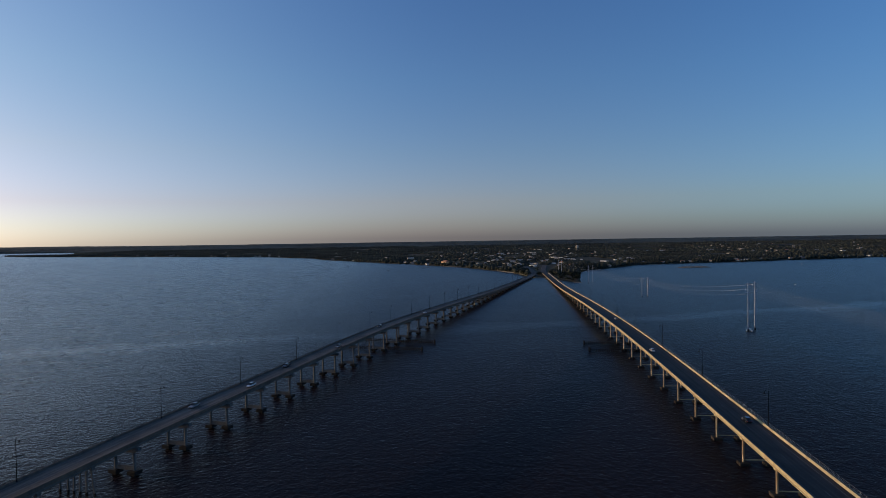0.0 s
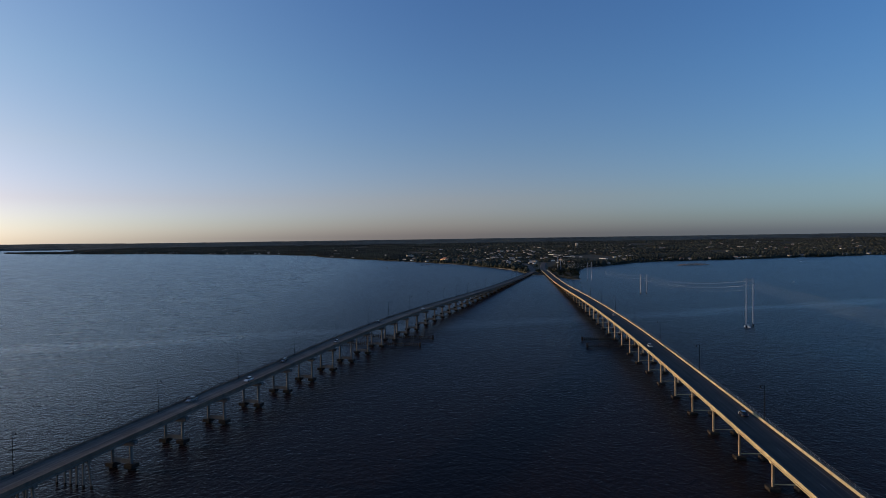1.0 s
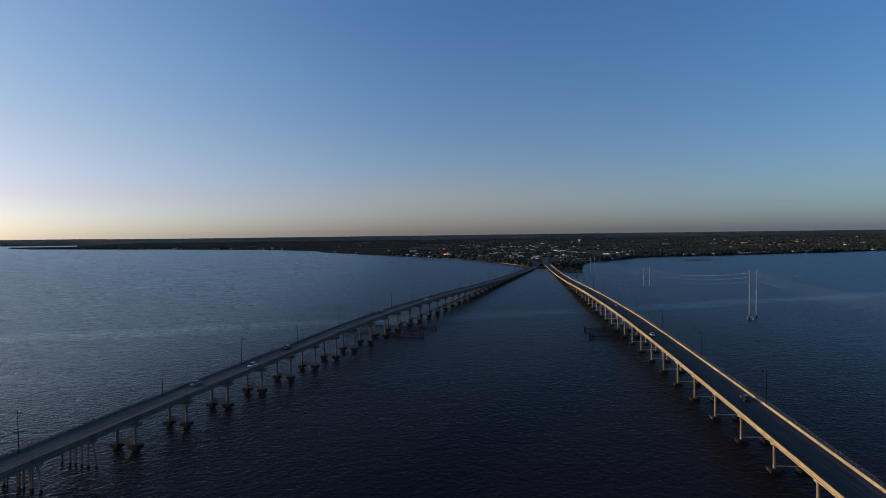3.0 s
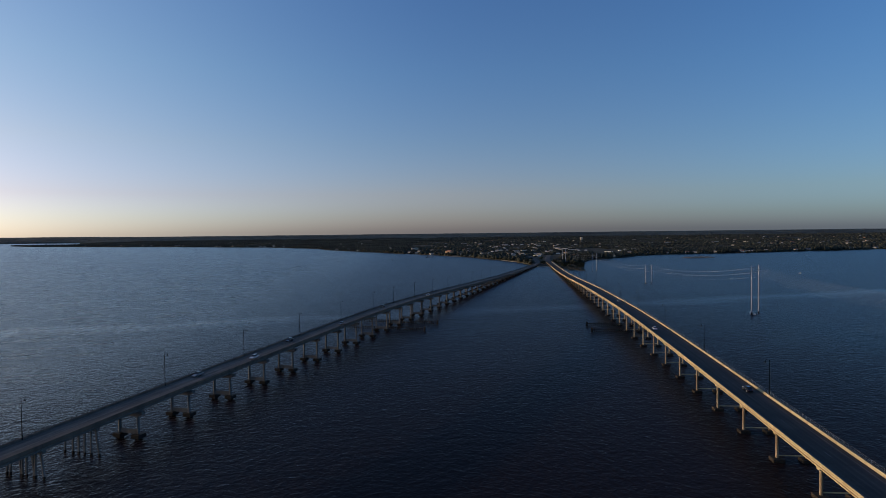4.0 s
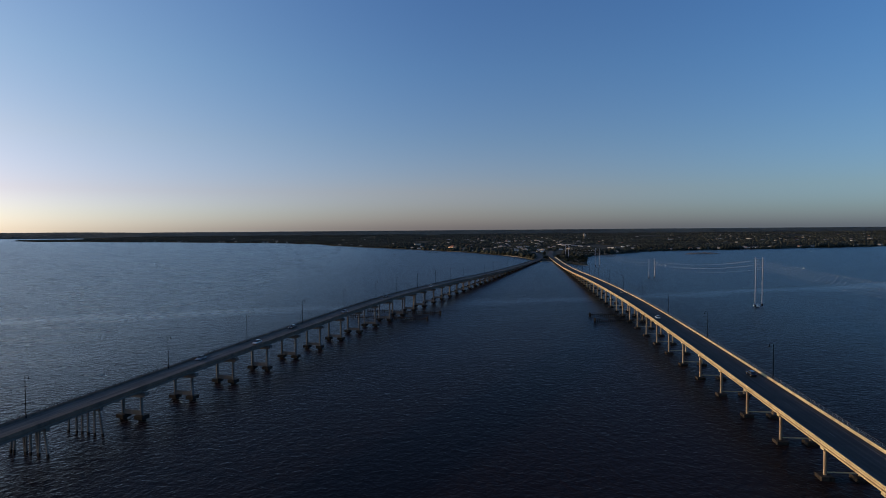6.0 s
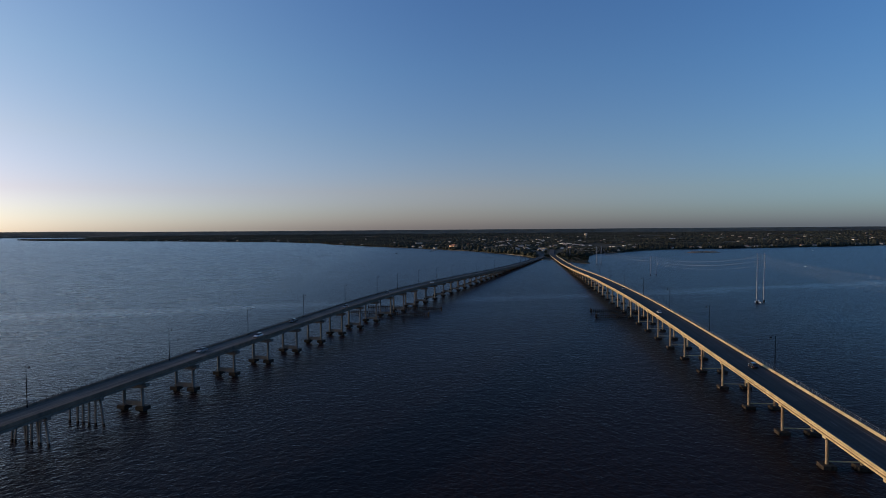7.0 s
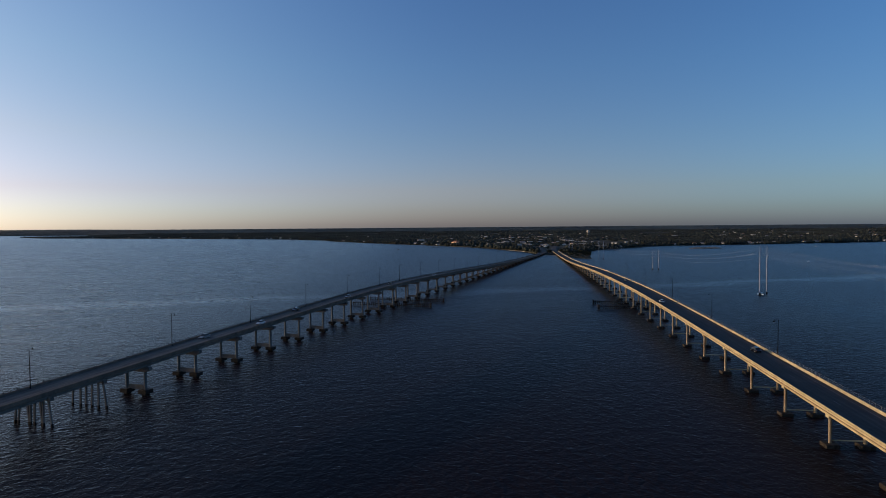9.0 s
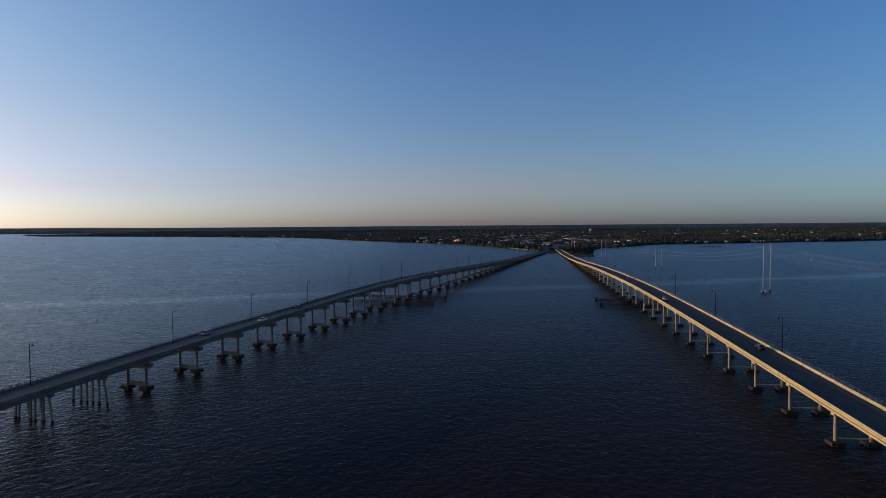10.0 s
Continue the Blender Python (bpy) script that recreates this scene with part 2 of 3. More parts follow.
    # the mirror share carries the painted brightening of the side water and the slicks
    l.new(math2("MULTIPLY", fres.outputs[0], math2("ADD", math2("ADD", 0.52, math2("MULTIPLY", side_gain, 0.44)), math2("MULTIPLY", slick, 0.21))), blend.inputs[0])
    l.new(deep.outputs[0], blend.inputs[1])
    l.new(gloss.outputs[0], blend.inputs[2])
    l.new(blend.outputs[0], n["Material Output"].inputs[0])
    return m


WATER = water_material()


# ---- mesh helpers ----
def mesh_of(name, verts, faces, material):
    me = bpy.data.meshes.new(name)
    me.from_pydata([tuple(v) for v in verts], [], faces)
    me.materials.append(material)
    return me


def part(name, bm, material, parent=None, label=""):
    """Links a bmesh, or a mesh, as one object under a thing or a part."""
    if isinstance(bm, bmesh.types.BMesh):
        me = bpy.data.meshes.new(name)
        bmesh.ops.recalc_face_normals(bm, faces=bm.faces)
        bm.to_mesh(me)
        bm.free()
        me.materials.append(material)
    else:
        me = bm
    ob = new(name, me)
    if parent is not None:
        ob.parent = parent
        ob.matrix_parent_inverse = Matrix.Translation(-parent.location)
    if label:
        ob["label"] = label
    return ob


def box(bm, c, s, m=None, bevel=0.0, taper=1.0):
    """A box by centre and size; taper narrows its top."""
    r = bmesh.ops.create_cube(bm, size=1)
    for v in r["verts"]:
        k = taper if v.co.z > 0 else 1.0
        v.co = Vector((v.co.x * s[0] * k, v.co.y * s[1] * k, v.co.z * s[2]))
    if bevel:
        es = list({e for v in r["verts"] for e in v.link_edges})
        g = bmesh.ops.bevel(bm, geom=es, offset=bevel, segments=1, affect="EDGES")
        vs = list({v for f in g["faces"] for v in f.verts})
    else:
        vs = r["verts"]
    mt = Matrix.Translation(c) if m is None else m @ Matrix.Translation(c)
    for v in vs:
        v.co = mt @ v.co
    return vs


def tube(bm, a, b, r0, r1=None, seg=8):
    """A tapered round bar from a to b."""
    a, b = Vector(a), Vector(b)
    r1 = r0 if r1 is None else r1
    q = (b - a).to_track_quat("Z", "Y").to_matrix().to_4x4()
    bmesh.ops.create_cone(bm, cap_ends=True, segments=seg, radius1=r0, radius2=r1, depth=(b - a).length,
                          matrix=Matrix.Translation((a + b) / 2) @ q)


def square_bar(bm, a, b, w):
    """A square bar from a to b."""
    a, b = Vector(a), Vector(b)
    q = (b - a).to_track_quat("Z", "Y").to_matrix().to_4x4()
    bmesh.ops.create_cube(bm, size=1, matrix=Matrix.Translation((a + b) / 2) @ q @ Matrix.Diagonal((w, w, (b - a).length, 1)))


def loft(bm, rings, cap=True):
    """Closed rings of equal count joined into one skin."""
    vs = [[bm.verts.new(p) for p in r] for r in rings]
    k = len(vs[0])
    for a, b in zip(vs, vs[1:]):
        for j in range(k):
            bm.faces.new((a[j], a[(j + 1) % k], b[(j + 1) % k], b[j]))
    if cap:
        bm.faces.new(vs[0][::-1])
        bm.faces.new(vs[-1])


# ---- water and land ----
bm = bmesh.new()
bmesh.ops.create_grid(bm, x_segments=4, y_segments=4, size=7000)
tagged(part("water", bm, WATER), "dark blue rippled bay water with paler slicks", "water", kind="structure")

COAST_X = [-6500, -3400, -2660, -2180, -1765, -1290, -690, -446, -376, -268, -115, 0, 73, 121, 138, 147, 152, 160, 172, 181, 190, 198, 206, 215, 228, 240, 246, 262, 290, 344, 438, 547, 818, 1134, 1700, 3000, 6000]
COAST_Y = [4600, 4000, 3600, 3200, 3020, 2800, 2460, 2190, 2010, 1860, 1620, 1460, 1330, 1195, 1140, 1065, 1005, 978, 974, 968, 900, 874, 872, 920, 975, 1025, 1060, 1120, 1185, 1232, 1345, 1390, 1460, 1560, 1720, 2150, 3000]


def coast(x):
    """The bank's line: how far off the land begins at x."""
    y = float(np.interp(x, COAST_X, COAST_Y))
    return y + 9 * noise.noise((x * 0.02, 3.1, 0)) + 0.008 * y * noise.noise((x * 0.005, 7.7, 0))


def land_height(x, y):
    d = y - coast(x)
    if d < 0:
        return -1.5
    z = min(d / 14, 1.0) * 2.0 + 0.6 * noise.noise((x * 0.01, y * 0.01, 0)) * min(d / 40, 1)
    # the land climbs slowly towards the horizon
    left = min(max((-x - 0.5 * y) / 500, 0), 1)
    rise = 29.7 * min(max((y - 2500) / 2400, 0), 1.1) ** 1.6
    far_rise = 37 * min(max((y - 4430) / 520, 0), 1.05) ** 0.8
    z += rise * (1 - left) + far_rise * left
    # a lagoon behind a low spit that ends in open water
    edge = -x - 0.6 * y + 60 * noise.noise((y * 0.004, 1.3, 0))
    spit = 330 * min(max((2470 + x) / 330, 0), 1)
    shore = 4430 + 110 * noise.noise((x * 0.002, 8.1, 0))
    if edge > 0 and spit < d and y < shore:
        return -1.5
    return z


def build_ground():
    xs = np.concatenate([np.linspace(-6500, -700, 130), np.linspace(-690, 120, 90), np.linspace(126, 330, 70), np.linspace(340, 1400, 90), np.linspace(1450, 6000, 60)])
    ds = np.concatenate([[-6, 0, 3, 8, 15, 30, 50, 70, 95, 125, 160], np.linspace(200, 1800, 41), np.linspace(1950, 4200, 16)])
    verts, faces = [], []
    for x in xs:
        c = coast(x)
        for d in ds:
            y = c + d
            verts.append((x, y, land_height(x, y)))
    k = len(ds)
    for a in range(len(xs) - 1):
        for b in range(k - 1):
            faces.append((a * k + b, (a + 1) * k + b, (a + 1) * k + b + 1, a * k + b + 1))
    me = mesh_of("ground", verts, faces, LAND)
    for p in me.polygons:
        p.use_smooth = True
    return me


tagged(part("ground", build_ground(), LAND), "flat dark scrub land with a low bank", "ground", kind="structure")

# pale strips of beach along the bank
for x0, x1, w in ((116, 140, 5), (150, 178, 5), (194, 212, 2), (1, 40, 2), (470, 540, 3), (1000, 1180, 3)):
    xs = np.linspace(x0, x1, 24)
    vs, fs = [], []
    for k, x in enumerate(xs):
        c, h = coast(x), w * (0.6 + 0.5 * noise.noise((x * 0.1, 0, 0)))
        vs += [(x, c - 1.5, 0.02), (x, c + h, land_height(x, c + h) + 0.3)]
    for k in range(len(xs) - 1):
        fs.append((2 * k, 2 * k + 2, 2 * k + 3, 2 * k + 1))
    tagged(part("beach", mesh_of("beach", vs, fs, SAND), SAND), "narrow strip of pale sand along the bank", "beach", kind="structure")

# a low islet off the bank
bm = bmesh.new()
rings = []
for r, z in ((1.0, -0.4), (0.93, 0.8), (0.7, 2.0), (0.45, 1.8), (0.2, 2.6)):
    rings.append([(516 + 35 * r * math.cos(a) * (1 + 0.2 * noise.noise((math.cos(a), math.sin(a), 1))), 1219 + 11 * r * math.sin(a) * (1 + 0.3 * noise.noise((math.cos(a), math.sin(a), 5))), z * (1 + 0.9 * noise.noise((3 * math.cos(a), 3 * math.sin(a), 2 + r))))
                  for a in np.linspace(0, 2 * math.pi, 40, endpoint=False)])
loft(bm, rings)
tagged(part("islet", bm, MUD), "low brown mud islet in the bay", "islet", kind="structure")


# ---- bridges ----
class Bridge:
    def __init__(self, start, way, span, xs, tops):
        self.p, self.span = Vector((*start, 0)), span
        self.d = Vector((*way, 0)).normalized()
        self.n = Vector((self.d.y, -self.d.x, 0))
        self.xs, self.tops = xs, tops

    def deck(self, i):
        """The height of the roadway at station i."""
        return sum(float(np.interp(i + k, self.xs, self.tops)) for k in (-0.8, 0, 0.8)) / 3 - 0.85

    def at(self, i, o=0.0, up=0.0):
        """Station i along, o metres to the right, up from the roadway."""
        return self.p + self.d * (self.span * i) + self.n * o + Vector((0, 0, self.deck(i) + up))

    def low(self, i, o=0.0, z=0.0):
        return self.p + self.d * (self.span * i) + self.n * o + Vector((0, 0, z))

    def station(self, i, o=0.0, z=0.0):
        return Matrix.Translation(self.low(i, o, z)) @ Matrix.Rotation(math.atan2(-self.d.x, self.d.y), 4, "Z")

    def sweep(self, i0, i1, section, steps=1):
        bm = bmesh.new()
        loft(bm, [[self.at(i0 + (i1 - i0) * k / steps, o, u) for o, u in section] for k in range(steps + 1)])
        return bm


WEST = Bridge((-95.25, 180.45), (0.2875, 0.9578), 21.76,
              [-4, -2, -1, 0, 2, 4, 6, 8, 9.5, 11, 14, 17, 20, 25, 30, 34, 38, 42], [8.2, 9.3, 9.95, 10.6, 11.7, 12.6, 13.6, 14.3, 14.4, 14.1, 12.9, 11.3, 9.5, 6.7, 5.0, 4.0, 3.6, 3.6])
EAST = Bridge((81.1, 132.6), (0.108, 0.9941), 22.2,
              [-4, 0, 1, 2, 3, 4, 5, 6, 7, 8, 9, 10, 11, 14, 17, 20, 25, 30, 34, 40, 45], [7.6, 9.6, 10.1, 10.6, 11.05, 11.5, 11.9, 12.3, 12.6, 12.85, 13.0, 13.1, 13.0, 12.3, 11.2, 9.6, 6.4, 4.2, 3.5, 3.4, 3.6])


def jersey(o, side, h):
    """A barrier's section on the deck, its sloped face towards side."""
    s = side
    pts = [(o - 0.2 * s, 0), (o - 0.2 * s, h), (o - 0.02 * s, h), (o + 0.06 * s, 0.3), (o + 0.22 * s, 0.1), (o + 0.22 * s, 0)]
    return pts


def girder(o, bottom, top, w=0.42):
    t = 0.2
    return [(o - w / 2, bottom), (o + w / 2, bottom), (o + w / 2, bottom + 0.22), (o + 0.1, bottom + 0.36), (o + 0.1, top - 0.3), (o + w / 2, top - t),
            (o + w / 2, top), (o - w / 2, top), (o - w / 2, top - t), (o - 0.1, top - 0.3), (o - 0.1, bottom + 0.36), (o - w / 2, bottom + 0.22)]


def bridge(br, label, stations, edge, road, girders, columns, cap, conc, rim, wet, asphalt, piled, round_columns, depth, kerb, shift):
    """A girder bridge: spans of slab, roadway, girders and barriers on piers in the water."""
    root = new("road_bridge")
    root.location = br.p
    tagged(root, label, "bridge", "pair of road bridges")
    root_z = -0.26 - depth
    for i0, i1 in zip(stations, stations[1:]):
        a, b = i0 + 0.0008, i1 - 0.0008
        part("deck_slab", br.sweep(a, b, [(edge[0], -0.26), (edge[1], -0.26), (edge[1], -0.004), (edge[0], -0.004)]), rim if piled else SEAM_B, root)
        part("roadway", br.sweep(a, b, [(road[0], -0.003), (road[1], -0.003), (road[1], 0.02), (road[0], 0.02)]), asphalt, root)
        for o in girders:
            part("girder", br.sweep(a + 0.002, b - 0.002, girder(o, root_z, -0.265)), conc, root)
        part("barrier", br.sweep(a, b, jersey(edge[0] + 0.2, 1, kerb)), rim, root)
        part("barrier", br.sweep(a, b, jersey(road[1] + 0.24, -1, 0.85 if piled else 0.62)), rim, root)
        wide = road[1] - road[0]
        for o in (road[0] + 0.1 * wide, road[0] + 0.85 * wide):
            part("edge_line", br.sweep(a, b, [(o - 0.07, 0.021), (o + 0.07, 0.021), (o + 0.07, 0.026), (o - 0.07, 0.026)]), LINE_PAINT, root)
        o = road[0] + 0.475 * wide
        dash = 3.0 / br.span
        part("lane_dash", br.sweep(a + 0.2, a + 0.2 + dash, [(o - 0.06, 0.021), (o + 0.06, 0.021), (o + 0.06, 0.026), (o - 0.06, 0.026)]), LINE_PAINT, root)
        if not piled:
            part("joint_line", br.sweep(a, b, [(edge[0] - 0.012, 0.4), (edge[0] + 0.03, 0.4), (edge[0] + 0.03, 0.46), (edge[0] - 0.012, 0.46)]), SEAM_B, root)
    for i in stations:
        i += shift + (0.055 if i < 0 and piled else 0)
        top = br.deck(i) + root_z - 0.03
        m = br.station(i)
        mid = (columns[0] + columns[1]) / 2
        bm = bmesh.new()
        d = cap[2]
        if i < 0 and piled:
            d = 0.9
            box(bm, (-2.5, 0, top - d / 2), (12.4, 1.1, d), m, 0.06)
        else:
            # tapered ends
            w = 0.7
            prof = [(cap[0], top), (cap[1], top), (cap[1], top - d * 0.62), (columns[1] + 0.7, top - d), (columns[0] - 0.7, top - d), (cap[0], top - d * 0.62)]
            loft(bm, [[m @ Vector((x, y, z)) for x, z in prof] for y in (-w, w)])
        pc = part("pier_cap", bm, conc, root)
        low = top - d
        if i < 0 and piled:
            # where each pile leaves the cap and where it enters the water
            legs = [(-7.7, -8.2), (-5.2, -5.3), (-3.1, -3.3), (-1.0, -1.2), (1.2, 1.1), (2.9, 4.0)]
            if i < -1:
                legs = [(-8.3, -9.1), (-7.1, -8.0), (-4.8, -4.1), (-3.7, -3.8), (-2.2, -2.4), (-0.4, 0.2), (0.7, 0.4), (2.4, 3.4)]
            for o, foot in legs:
                water = o + (foot - o) * 0.88
                bm = bmesh.new()
                square_bar(bm, br.low(i, o, low + 0.1), br.low(i, water, 0.9), 0.42)
                part("post", bm, conc, pc)
                bm = bmesh.new()
                square_bar(bm, br.low(i, water, 0.9), br.low(i, foot, -1.5), 0.46)
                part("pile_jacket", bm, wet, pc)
            continue
        base = 1.7 if piled else 0.85
        for o in columns:
            bm = bmesh.new()
            if round_columns:
                tube(bm, br.low(i, o, base), br.low(i, o, low + 0.05), 0.46 if piled else 0.38, seg=16)
            else:
                box(bm, (o, 0, (base + low) / 2), (0.88, 0.88, low - base + 0.1), m, 0.08)
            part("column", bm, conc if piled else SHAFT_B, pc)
            bm = bmesh.new()
            if piled:
                # a cap just clear of the water on a narrower shaft
                box(bm, (o, 0, base - 0.6), (2.95, 3.1, 1.2), m, 0.1)
                box(bm, (o, 0, -0.3), (1.5, 1.6, 1.8), m, 0.1)
            else:
                box(bm, (o, 0, (base - 1.2) / 2), (2.95, 3.1, base + 1.2), m, 0.12)
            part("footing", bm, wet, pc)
        bm = bmesh.new()
        if not piled:
            box(bm, (mid, 0, 1.45), (columns[1] - columns[0] - 0.9, 0.24, 0.24), m, 0.02)
        else:
            box(bm, (mid, 0, 2.3), (columns[1] - columns[0] - 1.0, 0.6, 1.35), m, 0.03)
        part("strut", bm, conc, pc)
    return root


west_stations = [-3.62, -2.9, -2.17, -1.45, -0.72] + list(range(0, 42))
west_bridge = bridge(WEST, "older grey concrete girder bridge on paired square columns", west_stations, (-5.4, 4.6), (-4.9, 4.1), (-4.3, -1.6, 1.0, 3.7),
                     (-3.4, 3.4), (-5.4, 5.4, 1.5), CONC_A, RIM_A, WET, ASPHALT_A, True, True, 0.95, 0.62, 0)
east_stations = list(range(-4, 44))
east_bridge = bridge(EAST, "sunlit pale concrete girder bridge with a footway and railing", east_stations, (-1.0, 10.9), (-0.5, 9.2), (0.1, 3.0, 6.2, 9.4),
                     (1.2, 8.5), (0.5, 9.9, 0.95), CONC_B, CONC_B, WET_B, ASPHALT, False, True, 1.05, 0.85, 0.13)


def rail_run(br, root, i0, i1, o, base, height, gap, split, metal, thick):
    """A tubular railing of one span; split: its posts are parts."""
    bm = bmesh.new()
    for u in (height, height * 0.55, height * 0.2):
        a, b = br.at(i0, o, base + u), br.at(i1, o, base + u)
        tube(bm, a, b, 0.02, seg=6)
    rail = part("railing", bm, metal, root)
    k = max(2, round((i1 - i0) * br.span / gap))
    joined = None if split else bmesh.new()
    for j in range(k):
        i = i0 + (i1 - i0) * (j + 0.5) / k
        bm = bmesh.new() if split else joined
        tube(bm, br.at(i, o, base), br.at(i, o, base + height + 0.04), thick, seg=6)
        if split:
            part("post", bm, metal, rail)
    if joined is not None:
        tagged(part("railing_infill", joined, metal, rail), kind="stuff")


for i0, i1 in zip(east_stations, east_stations[1:]):
    rail_run(EAST, east_bridge, i0, i1, 10.65, 0.0, 0.94, 2.2, i0 < 14, STEEL, 0.026)
for i0, i1 in zip(west_stations, west_stations[1:]):
    rail_run(WEST, west_bridge, i0, i1, -5.22, 0.62, 0.5, 1.7, i0 < 12, POLE, 0.055)

# approach roads on the land, bending to run side by side through the town
ROAD_POINTS = []
for br, i0, o0, o1, m, goal, bend in ((WEST, 41, -4.6, 3.8, ASPHALT, 0.07, 0.35), (EAST, 43, 0.0, 8.5, ASPHALT, 0.2, 0.2)):
    bm = bmesh.new()
    rings = []
    p, turn = br.low(i0), math.atan2(br.d.x, br.d.y)
    z = br.deck(i0)
    for k in range(14):
        turn += (goal - turn) * bend
        side = Vector((math.cos(turn), -math.sin(turn), 0))
        a, b = p + side * o0, p + side * o1
        ROAD_POINTS.append(((a + b) / 2)[:2])
        rings.append([(a.x, a.y, z), (b.x, b.y, z), (b.x + 3, b.y, 0.5), (a.x - 3, a.y, 0.5)])
        p = p + Vector((math.sin(turn), math.cos(turn), 0)) * 22
        z = max(z - 0.05, 2.65)
    loft(bm, rings)
    tagged(part("road", bm, m), "asphalt approach road on a low bank", "road", kind="structure")


def near_road(x, y, gap=9):
    return any(abs(x - q[0]) < gap and abs(y - q[1]) < 14 for q in ROAD_POINTS)


# ---- street lamps ----
def street_lamp():
    root = new("street_lamp")
    bm = bmesh.new()
    tube(bm, (0, 0, 0), (0, 0, 0.5), 0.2, 0.15, 10)
    tube(bm, (0, 0, 0.5), (0, 0, 10.7), 0.12, 0.075, 10)
    tube(bm, (0, 0, 10.7), (0, 0, 11.0), 0.05, 0.01, 8)
    tube(bm, (0, 0, 4.6), (0, 0, 4.85), 0.13, 0.13, 10)
    part("pole", bm, POLE, root)
    bm = bmesh.new()
    pts = [Vector((1.25 * (1 - math.cos(a)) / 2 * 1.0, 0, 10.45 + 0.6 * math.sin(a))) for a in np.linspace(0, math.pi * 0.85, 9)]
    loft(bm, [[p + Vector((0.04 * math.cos(t), 0.04 * math.sin(t), 0.03 * math.cos(t))) for t in np.linspace(0, 2 * math.pi, 6, endpoint=False)] for p in pts])
    part("arm", bm, POLE, root)
    end = pts[-1]
    bm = bmesh.new()
    rings = []
    for r, z in ((0.05, 0.0), (0.1, -0.1), (0.16, -0.3), (0.28, -0.52), (0.3, -0.58)):
        rings.append([(end.x + r * math.cos(a), r * math.sin(a), end.z + z) for a in np.linspace(0, 2 * math.pi, 12, endpoint=False)])
    loft(bm, rings)
    sh = part("shade", bm, POLE, root)
    bm = bmesh.new()
    bmesh.ops.create_uvsphere(bm, u_segments=10, v_segments=6, radius=0.2, matrix=Matrix.Translation((end.x, 0, end.z - 0.6)) @ Matrix.Diagonal((1, 1, 0.6, 1)))
    part("lens", bm, LAMP_GLASS, sh, "clear glass lens")
    return root


LAMP_W = "dark bronze street lamp with a bell shade, on the older bridge"
LAMP_E = "dark bronze street lamp with a bell shade, by the footway"
proto = tagged(street_lamp(), LAMP_W, "street lamp", "lamps along the older bridge")


def lamp_pose(br, i, o, up, turn):
    return Matrix.Translation(br.at(i, o, up)) @ Matrix.Rotation(math.atan2(-br.d.x, br.d.y) + turn, 4, "Z")


first = True
for i in [-1.34, 0.95, 2.95, 4.95, 6.95, 8.95, 10.5, 12.45] + [14.45 + 2 * k for k in range(11)]:
    m = lamp_pose(WEST, i, -5.05, -0.01, 0)
    if first:
        proto.matrix_basis, first = m, False
    else:
        copy_thing(proto, m)
for k in range(-1, 13):
    ob = copy_thing(proto, lamp_pose(EAST, 2.33 + 2.74 * k, 10.2, -0.01, math.pi))
    tagged(ob, LAMP_E, "street lamp", "lamps along the footway")


# ---- channel fenders ----
def fender(br, i, o0, o1, name_label):
    """A row of timber piles with boards, guarding the channel under a bridge."""
    root = new("channel_fender")
    root.location = br.low(i, o0)
    tagged(root, name_label, "fender", "channel fenders")
    rnd = random.Random(int(i * 10))
    o = o0
    while o < o1:
        p = br.low(i, o)
        bm = bmesh.new()
        h = 2.3 + rnd.uniform(-0.25, 0.3)
        tube(bm, p + Vector((0, 0, -1.5)), p + Vector((rnd.uniform(-0.08, 0.08), 0, h)), 0.24, 0.2, 8)
        part("post", bm, TIMBER, root)
        o += 1.25
    for z in (0.8, 1.7):
        bm = bmesh.new()
        box(bm, ((o0 + o1) / 2, -0.36, z), (o1 - o0 + 0.6, 0.24, 0.3), br.station(i), 0.02)
        part("waler", bm, TIMBER, root)
    for k in range(5):
        bm = bmesh.new()
        q = br.low(i, (o1 if o1 < 30 and br is WEST else o0) + rnd.uniform(-0.5, 0.5), 0) + br.d * (k * 0.5 - 1)
        tube(bm, q + Vector((0, 0, -1)), q + Vector((0, 0, 2.8)), 0.22, 0.2, 8)
        part("post", bm, TIMBER, root)
    return root


FEND = "dark timber pile fender with boards beside the channel"
fender(WEST, 9.27, -26, 25.6, FEND)
fender(WEST, 10.48, -26, 25.4, FEND)
fender(EAST, 10.0, -19, 24, FEND)
fender(EAST, 11.06, -19, 24, FEND)


# ---- power line ----
def pylon_pole(p, h, arms):
    root = new("power_pole")
    root.location = p
    bm = bmesh.new()
    tube(bm, p + Vector((0, 0, 0.8)), p + Vector((0, 0, h)), 0.42, 0.2, 12)
    part("shaft", bm, PYLON, root)
    bm = bmesh.new()
    tube(bm, p + Vector((0, 0, -1.5)), p + Vector((0, 0, 1.6)), 0.6, 0.55, 12)
    part("pile_base", bm, WET, root)
    for z in arms:
        bm = bmesh.new()
        square_bar(bm, p + Vector((-1.9, 0, h - z)), p + Vector((1.9, 0, h - z)), 0.16)
        arm = part("cross_arm", bm, PYLON, root)
        for x in (-1.8, 1.8):
            bm = bmesh.new()
            for q in range(3):
                tube(bm, p + Vector((x, 0, h - z - 0.2 - q * 0.3)), p + Vector((x, 0, h - z - 0.4 - q * 0.3)), 0.14, 0.07, 8)
            part("insulator", bm, POLE, arm)
    return tagged(root, "tall tapered steel power pole standing in the water", "power pole", "power line across the bay")


